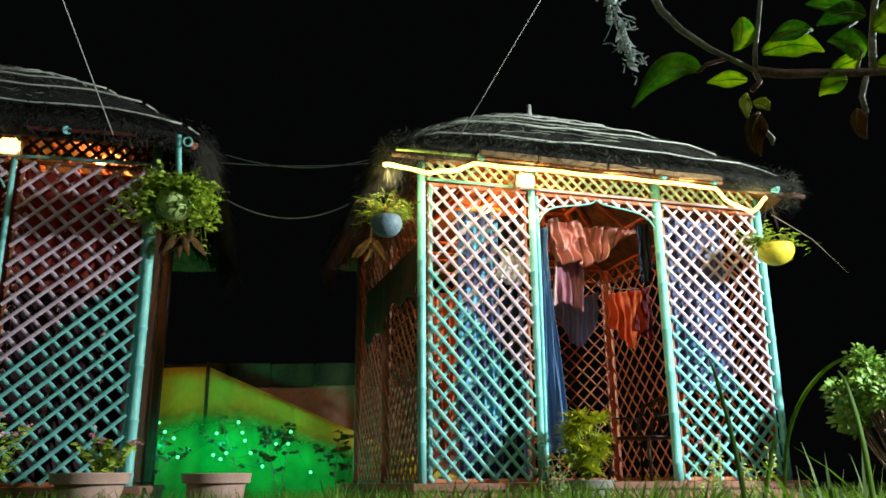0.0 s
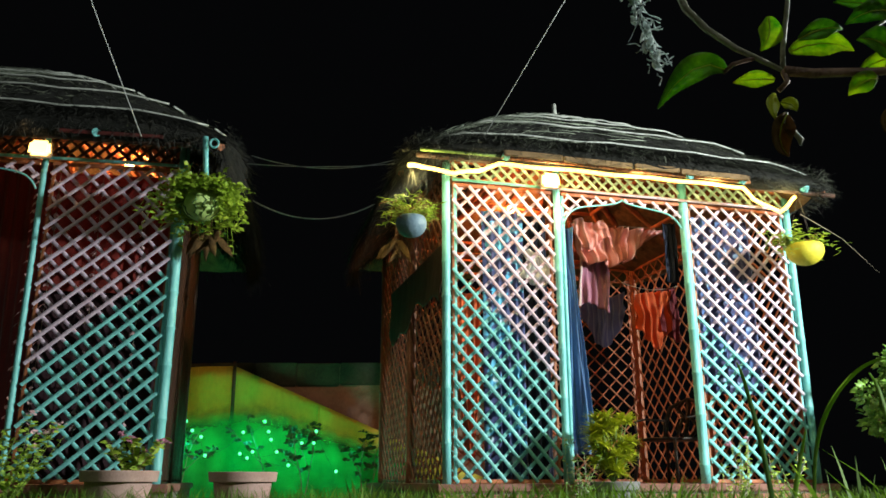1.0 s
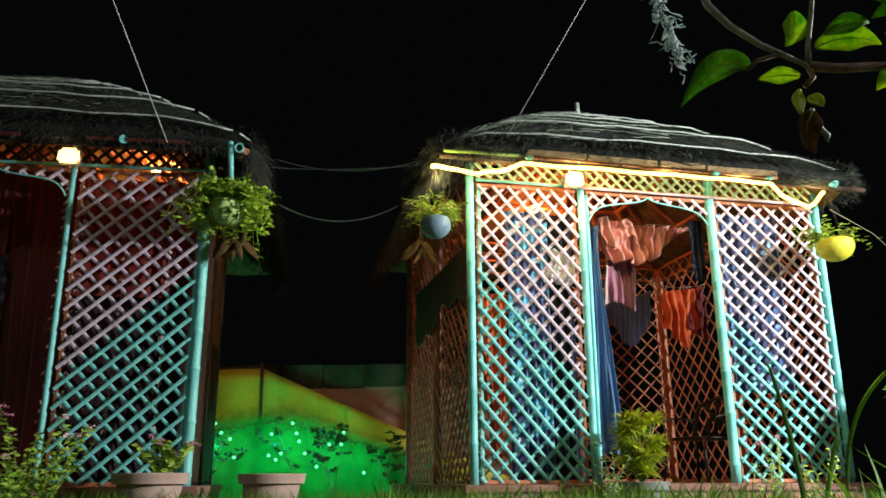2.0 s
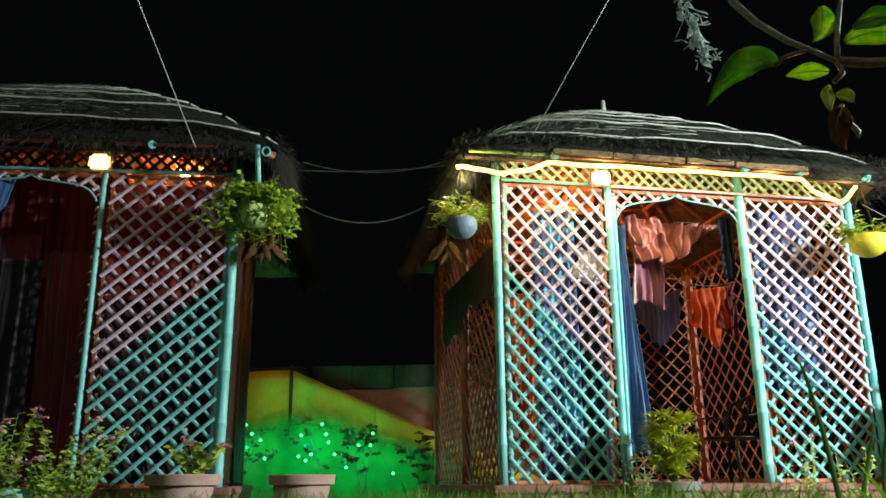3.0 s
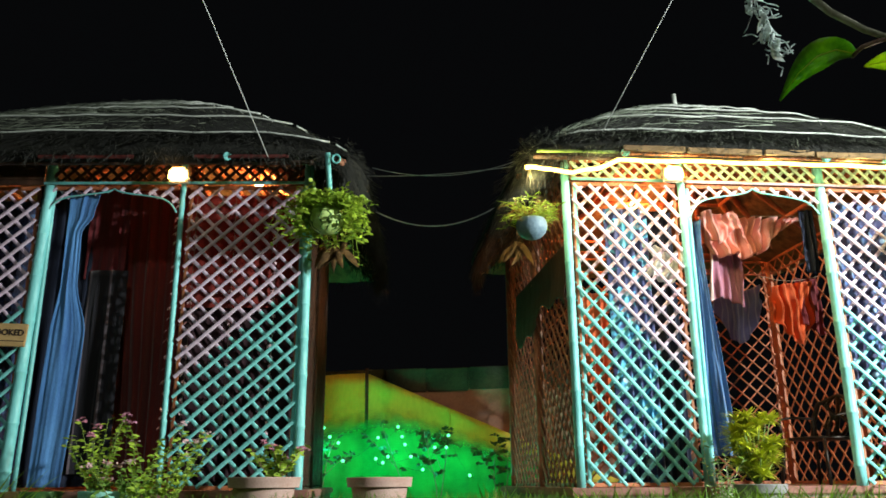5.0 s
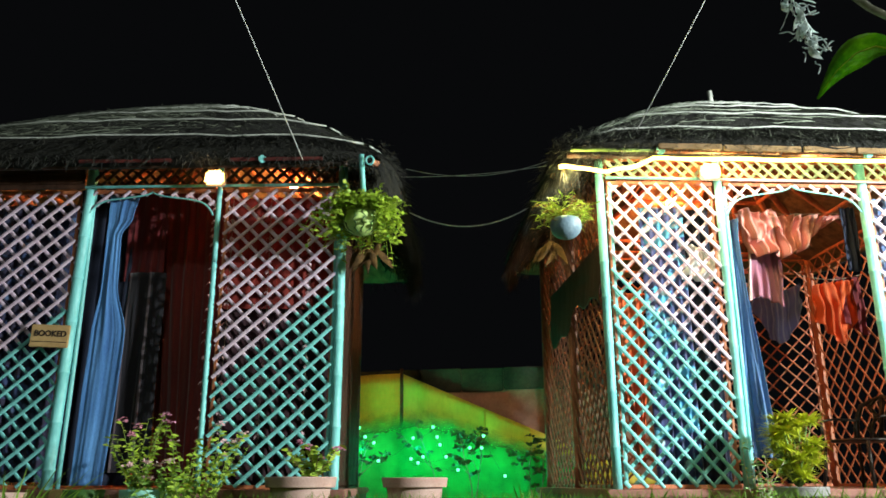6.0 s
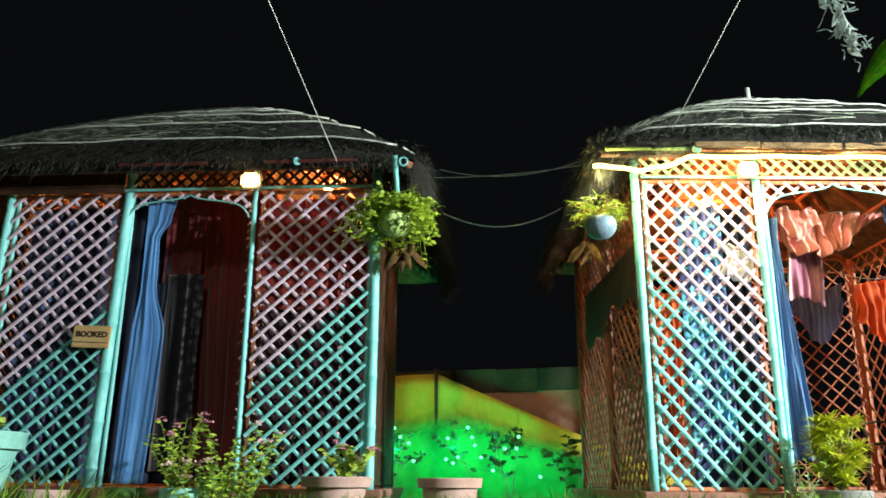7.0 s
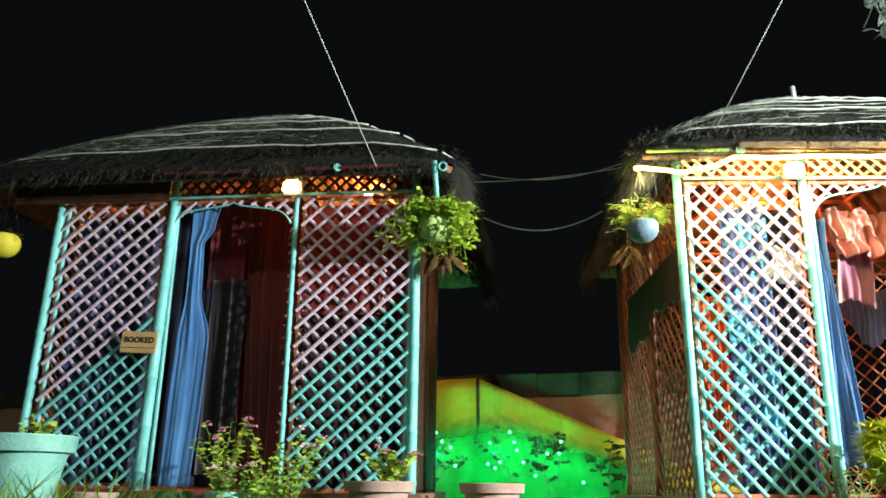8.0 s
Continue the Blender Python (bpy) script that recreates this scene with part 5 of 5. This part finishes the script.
# shrub beside the hut
rng = random.Random(77)
shrub = thing("shrub", pose(3.0, 5.45, 0), "dense rounded green shrub beside the hut", "shrub")
crown = bmesh.new()
for k in range(34):
    a, e = rng.uniform(0, 6.28), rng.uniform(-0.10, 1.25)
    c = Vector((math.cos(a) * 0.38 * math.cos(e), math.sin(a) * 0.34 * math.cos(e), 0.74 + 0.33 * math.sin(e))) * rng.uniform(0.85, 1.05)
    bm = bmesh.new()
    tube(bm, [(0, 0, 0), Vector((c.x * 0.3, c.y * 0.3, c.z * 0.5)), c], [0.02, 0.012, 0.004], 5)
    part("limb", bm, TWIG, shrub)
    for i in range(150):
        d = Vector((rng.gauss(0, 1), rng.gauss(0, 1), rng.gauss(0, 1))).normalized()
        leaf(crown, c + d * 0.10 * rng.random() ** 0.4, d + Vector((0, 0, 0.4)), (rng.gauss(0, 0.7), rng.gauss(0, 0.7) - 0.5, 0.7), rng.uniform(0.026, 0.05), rng.uniform(0.022, 0.042), 0.5, 0.3, 2)
part("crown", crown, LEAF, shrub)

# ---------- grass ----------


R_BACK, L_BACK = R_POSE.inverted(), L_POSE.inverted()


def grass(count, az0, az1, d0, d1, h0, h1, seed, name="grass_tufts", wide=0.006, material=GRASS, label="rough uncut grass"):
    rng = random.Random(seed)
    bm = bmesh.new()
    for k in range(count):
        if k % 7 == 0:
            az, d = radians(rng.uniform(az0, az1)), d0 + (d1 - d0) * math.sqrt(rng.random())
            cx, cy = d * math.sin(az), d * math.cos(az)
        x, y = cx + rng.gauss(0, 0.035), cy + rng.gauss(0, 0.035)
        if any(-0.16 < q.x < 2.75 and -0.16 < q.y < 2.76 for q in (R_BACK @ Vector((x, y, 0)), L_BACK @ Vector((x, y, 0)))):
            continue
        h, w = rng.uniform(h0, h1), wide * rng.uniform(0.6, 1.4)
        a = rng.uniform(0, 6.28)
        lean = Vector((math.cos(a), math.sin(a), 0)) * h * rng.uniform(0.05, 0.55)
        side = Vector((-math.sin(a + 0.7), math.cos(a + 0.7), 0)) * w
        prev = None
        for i in range(6):
            s = i / 5
            p = Vector((x, y, 0)) + lean * s * s + Vector((0, 0, h * (s - 0.15 * s * s)))
            q = side * (1 - s) ** 0.6
            row = (bm.verts.new(p - q), bm.verts.new(p + q)) if i < 5 else (bm.verts.new(p),)
            if prev:
                f = bm.faces.new((prev[0], prev[1], row[1], row[0]) if len(row) == 2 else (prev[0], prev[1], row[0]))
                f.smooth = True
            prev = row
    tagged(part(name, bm, material), label, "grass", kind="stuff")


grass(9000, -52, 40, 1.6, 5.0, 0.16, 0.36, 51)
grass(520, -8, 18, 1.4, 3.6, 0.27, 0.40, 52, wide=0.008)
grass(380, 17, 36, 1.4, 4.6, 0.22, 0.36, 53, wide=0.008)
grass(26, 22, 34, 1.6, 3.0, 0.36, 0.50, 56, wide=0.010)
grass(420, -56, -40, 1.4, 2.6, 0.28, 0.46, 54)
grass(5000, -60, 60, 5.0, 9.0, 0.10, 0.30, 55)
grass(9000, 40, 308, 0.5, 7.0, 0.05, 0.16, 57)
grass(2500, -52, 40, 0.5, 1.7, 0.05, 0.18, 58)


def arched_blade(pts, w, label):
    bm = bmesh.new()
    prev = None
    raw = [Vector(p) for p in pts]
    ps = []
    for i in range(len(raw) - 1):
        a, b, c, d = raw[max(0, i - 1)], raw[i], raw[i + 1], raw[min(len(raw) - 1, i + 2)]
        for k in range(5):
            t = k / 5
            ps.append(0.5 * (2 * b + (c - a) * t + (2 * a - 5 * b + 4 * c - d) * t * t + (3 * b - a - 3 * c + d) * t ** 3))
    ps.append(raw[-1])
    for i, p in enumerate(ps):
        d = (ps[min(i + 1, len(ps) - 1)] - ps[max(0, i - 1)]).normalized()
        side = d.cross(Vector((0.3, -1, 0.1))).normalized() * w * max(0.1, math.sin(math.pi * (0.12 + 0.86 * i / (len(ps) - 1))))
        row = (bm.verts.new(p - side), bm.verts.new(p + Vector((0, 0.004, 0))), bm.verts.new(p + side))
        if prev:
            for k in (0, 1):
                bm.faces.new((prev[k], prev[k + 1], row[k + 1], row[k])).smooth = True
        prev = row
    ob = tagged(part("grass_stalk", bm, GRASS_NEAR), label, "grass blade", "tall grass blades")
    ob.modifiers.new("thickness", "SOLIDIFY").thickness = 0.0012


arched_blade([(0.93, 2.32, 0), (0.935, 2.32, 0.22), (0.955, 2.31, 0.40), (1.00, 2.29, 0.52), (1.06, 2.26, 0.60), (1.115, 2.237, 0.635), (1.16, 2.22, 0.64)], 0.0062, "long arching grass blade, tip bent over")
arched_blade([(1.12, 2.2, 0), (1.12, 2.2, 0.2), (1.115, 2.2, 0.40), (1.10, 2.21, 0.55), (1.085, 2.22, 0.60)], 0.009, "tall upright broad grass blade")
arched_blade([(0.88, 2.4, 0), (0.90, 2.4, 0.2), (0.94, 2.4, 0.36), (0.97, 2.4, 0.46)], 0.008, "short upright broad grass blade")
arched_blade([(0.72, 2.0, 0), (0.715, 2.0, 0.22), (0.70, 2.0, 0.40), (0.675, 2.0, 0.55), (0.66, 2.0, 0.60)], 0.007, "tall green grass blade before the lattice")

# ---------- branch close overhead ----------
branch = thing("leafy_branch", pose(0, 0, EYE, 16, 0, 0.3) @ pose(0.317, 0.80, 0.1755), "overhanging twig with glossy leaves, some withered", "branch")
U = 0.000563


def tw(a, b, dep=0.0):
    return Vector((a * U, dep, b * U))


for pts, r, mt in (([(-187, 159), (-167, 111), (-132, 74), (-82, 39), (-47, 23), (0, 0)], 0.0042, TWIG_PALE), ([(0, 0), (53, -5), (123, -5), (206, -4), (293, 1)], 0.0052, TWIG),
                   ([(0, 0), (0, 39), (6, 99), (11, 169)], 0.0028, TWIG_PALE), ([(206, -4), (205, 49), (215, 109), (219, 169)], 0.0040, TWIG_PALE),
                   ([(0, 0), (5, -21), (-9, -36)], 0.003, TWIG), ([(-47, 23), (-89, 11), (-104, -3)], 0.0022, TWIG), ([(193, -11), (191, -46), (193, -76)], 0.003, TWIG_PALE),
                   ([(183, 89), (153, 69), (188, 34), (183, -1)], 0.002, TWIG_PALE)):
    bm = bmesh.new()
    tube(bm, [tw(a, b, 0.004 * math.sin(a)) for a, b in pts], [r * (1 - 0.08 * i) for i in range(len(pts))], 8)
    part("twig", bm, mt, branch)


def bowed_leaf(name, a, ctrl, b, w, mt, cup, label=""):
    """A leaf on a bowed midrib, its two halves raised, the margin a little wavy."""
    bm = bmesh.new()
    a, ctrl, b = tw(*a), tw(*ctrl), tw(*b)
    prev, n = None, 12
    for i in range(n + 1):
        s = i / n
        mid = a * (1 - s) ** 2 + ctrl * (2 * s * (1 - s)) + b * s * s
        d = ((ctrl - a) * (1 - s) + (b - ctrl) * s).normalized()
        side = d.cross(Vector((0, -1, 0))).normalized()
        half = w * U * 0.5 * math.sin(math.pi * (0.04 + 0.95 * s) ** 0.85) + 0.0002
        wave = 1 + 0.08 * math.sin(9 * s + a.x * 300)
        row = [bm.verts.new(mid + side * half * k * wave + Vector((0, -cup * half * abs(k) + 0.006 * math.sin(2.6 * s + b.z * 90), 0))) for k in (-1, -0.5, 0, 0.5, 1)]
        if prev:
            for k in range(4):
                bm.faces.new((prev[k], prev[k + 1], row[k + 1], row[k])).smooth = True
        prev = row
    ob = part(name, bm, mt, branch, label)
    ob.modifiers.new("thickness", "SOLIDIFY").thickness = 0.0006
    rib = bmesh.new()
    tube(rib, [(a * (1 - s) ** 2 + ctrl * (2 * s * (1 - s)) + b * s * s) + Vector((0, 0.006 * math.sin(2.6 * s + b.z * 90) - 0.0006, 0)) for s in (0, 0.25, 0.5, 0.75, 0.95)], [0.0009, 0.0008, 0.0006, 0.0004, 0.0002], 5)
    part("midrib", rib, LEAF_LIME, ob)


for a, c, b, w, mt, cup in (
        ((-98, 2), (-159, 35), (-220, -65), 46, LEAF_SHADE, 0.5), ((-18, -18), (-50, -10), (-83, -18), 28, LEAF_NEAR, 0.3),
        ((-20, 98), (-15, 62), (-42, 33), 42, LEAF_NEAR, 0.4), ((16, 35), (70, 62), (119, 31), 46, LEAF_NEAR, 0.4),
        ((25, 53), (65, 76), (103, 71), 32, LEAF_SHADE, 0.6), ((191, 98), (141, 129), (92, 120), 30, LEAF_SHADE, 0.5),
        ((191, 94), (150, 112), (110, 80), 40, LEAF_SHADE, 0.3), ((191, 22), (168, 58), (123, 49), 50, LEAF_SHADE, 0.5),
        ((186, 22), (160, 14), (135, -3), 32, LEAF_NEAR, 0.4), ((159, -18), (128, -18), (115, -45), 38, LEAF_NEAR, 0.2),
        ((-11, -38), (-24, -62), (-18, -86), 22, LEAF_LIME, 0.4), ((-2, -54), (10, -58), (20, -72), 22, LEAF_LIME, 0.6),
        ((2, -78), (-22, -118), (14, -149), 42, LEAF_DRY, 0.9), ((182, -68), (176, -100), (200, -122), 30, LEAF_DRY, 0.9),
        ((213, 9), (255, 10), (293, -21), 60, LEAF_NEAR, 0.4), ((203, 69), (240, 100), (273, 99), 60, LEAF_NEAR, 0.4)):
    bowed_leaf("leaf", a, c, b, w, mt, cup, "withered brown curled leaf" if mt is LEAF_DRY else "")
bm = bmesh.new()
tube(bm, [tw(2, -74, -0.004), tw(0, -92, -0.004), tw(14, -106, -0.004), tw(27, -122, -0.004), tw(26, -132, -0.004)], [0.0022, 0.0026, 0.0022, 0.003, 0.001], 6)
part("twig", bm, TWIG_PALE, branch)
# pale dried tendrils caught in a web
rng = random.Random(9)
tuft = thing("dry_tuft", pose(0, 0, EYE, 16, 0, 0.3) @ pose(0.317, 0.80, 0.1755), "pale dried tendrils caught in a spider web", "dry plant")
for k in range(60):
    q = rng.random()
    a0, b0 = -267 + 45 * q + rng.gauss(0, 7), 154 - 135 * q + rng.gauss(0, 10)
    da, db = rng.gauss(1.0, 1.0), rng.gauss(-1.6, 1.4)
    pts = []
    for i in range(8):
        pts.append(tw(a0, b0, 0.004 * math.sin(i + k)))
        da, db = da + rng.gauss(0, 0.8), db + rng.gauss(0, 0.8)
        a0, b0 = a0 + da, b0 + db
    bm = bmesh.new()
    tube(bm, pts, [rng.uniform(0.0002, 0.0010) for _ in pts], 4)
    part("tendril", bm, WEB, tuft)
for k in range(26):
    q = rng.random()
    p = tw(-268 + 48 * q + rng.gauss(0, 8), 150 - 130 * q + rng.gauss(0, 8), rng.gauss(0, 0.004))
    bm = bmesh.new()
    bmesh.ops.create_icosphere(bm, subdivisions=2, radius=rng.uniform(0.0012, 0.0036))
    for v in bm.verts:
        v.co = v.co * (1 + 0.9 * noise.noise(v.co * 420 + p * 90))
        v.co.z *= 1.5
        v.co += p
    part("web_clot", bm, WEB, tuft, "", True)
for k in range(4):
    q = rng.random()
    p = tw(-269 + 50 * q + rng.gauss(0, 8), 144 - 130 * q + rng.gauss(0, 10))
    bm = bmesh.new()
    leaf(bm, p, (rng.gauss(0, 0.4), rng.gauss(0, 0.4), -1), (rng.gauss(0, 1), -1, rng.gauss(0, 1)), rng.uniform(0.008, 0.020), rng.uniform(0.004, 0.008), rng.uniform(-0.5, 0.6), 0.6, 5)
    part("dried_leaf", bm, WEB, tuft)
# the stem that carries the twig, rooted outside the view
inv = branch.matrix_basis.inverted()
bm = bmesh.new()
tube(bm, [inv @ Vector(p) for p in ((0.52, 0.80, 0.745), (0.75, 0.82, 0.80), (1.05, 0.80, 0.72), (1.22, 0.78, 0.40), (1.26, 0.78, 0.0))], [0.003, 0.006, 0.009, 0.012, 0.015], 8)
part("main_stem", bm, TWIG, branch)

# ---------- cables ----------


def cable(points, label, r=0.0033, name="cable", material=WIRE):
    bm = bmesh.new()
    tube(bm, points, r, 6)
    tagged(part(name, bm, material), label, "cable", "overhead cables")


def sag(a, b, drop, n=16):
    return [Vector(a).lerp(Vector(b), k / n) - Vector((0, 0, drop * 4 * (k / n) * (1 - k / n))) for k in range(n + 1)]


cable([(-1.869, 4.203, 2.219), (-2.35, 2.19, 4.38)], "pale straight cable running up from the eave")
cable([(0.008, 4.9, 2.306), (1.92, 3.86, 5.28)], "pale straight cable running up from the eave")
cable(sag((-1.85, 6.2, 2.86), (-0.60, 6.46, 2.95), 0.03), "thin cable strung between the two roofs", 0.003)
cable(sag((-1.80, 6.2, 2.93), (-0.60, 6.46, 2.99), 0.10), "thin slack cable strung between the two roofs", 0.003)
cable(sag((-1.95, 6.2, 2.66), (-0.60, 6.46, 2.70), 0.27), "thin cable sagging between the two roofs", 0.0052)
cable([(2.253, 5.236, 2.048), (2.9, 6.05, 2.11), (3.685, 7.101, 2.10)], "thin grey cable running back from the eave", 0.0022, material=ROPE)
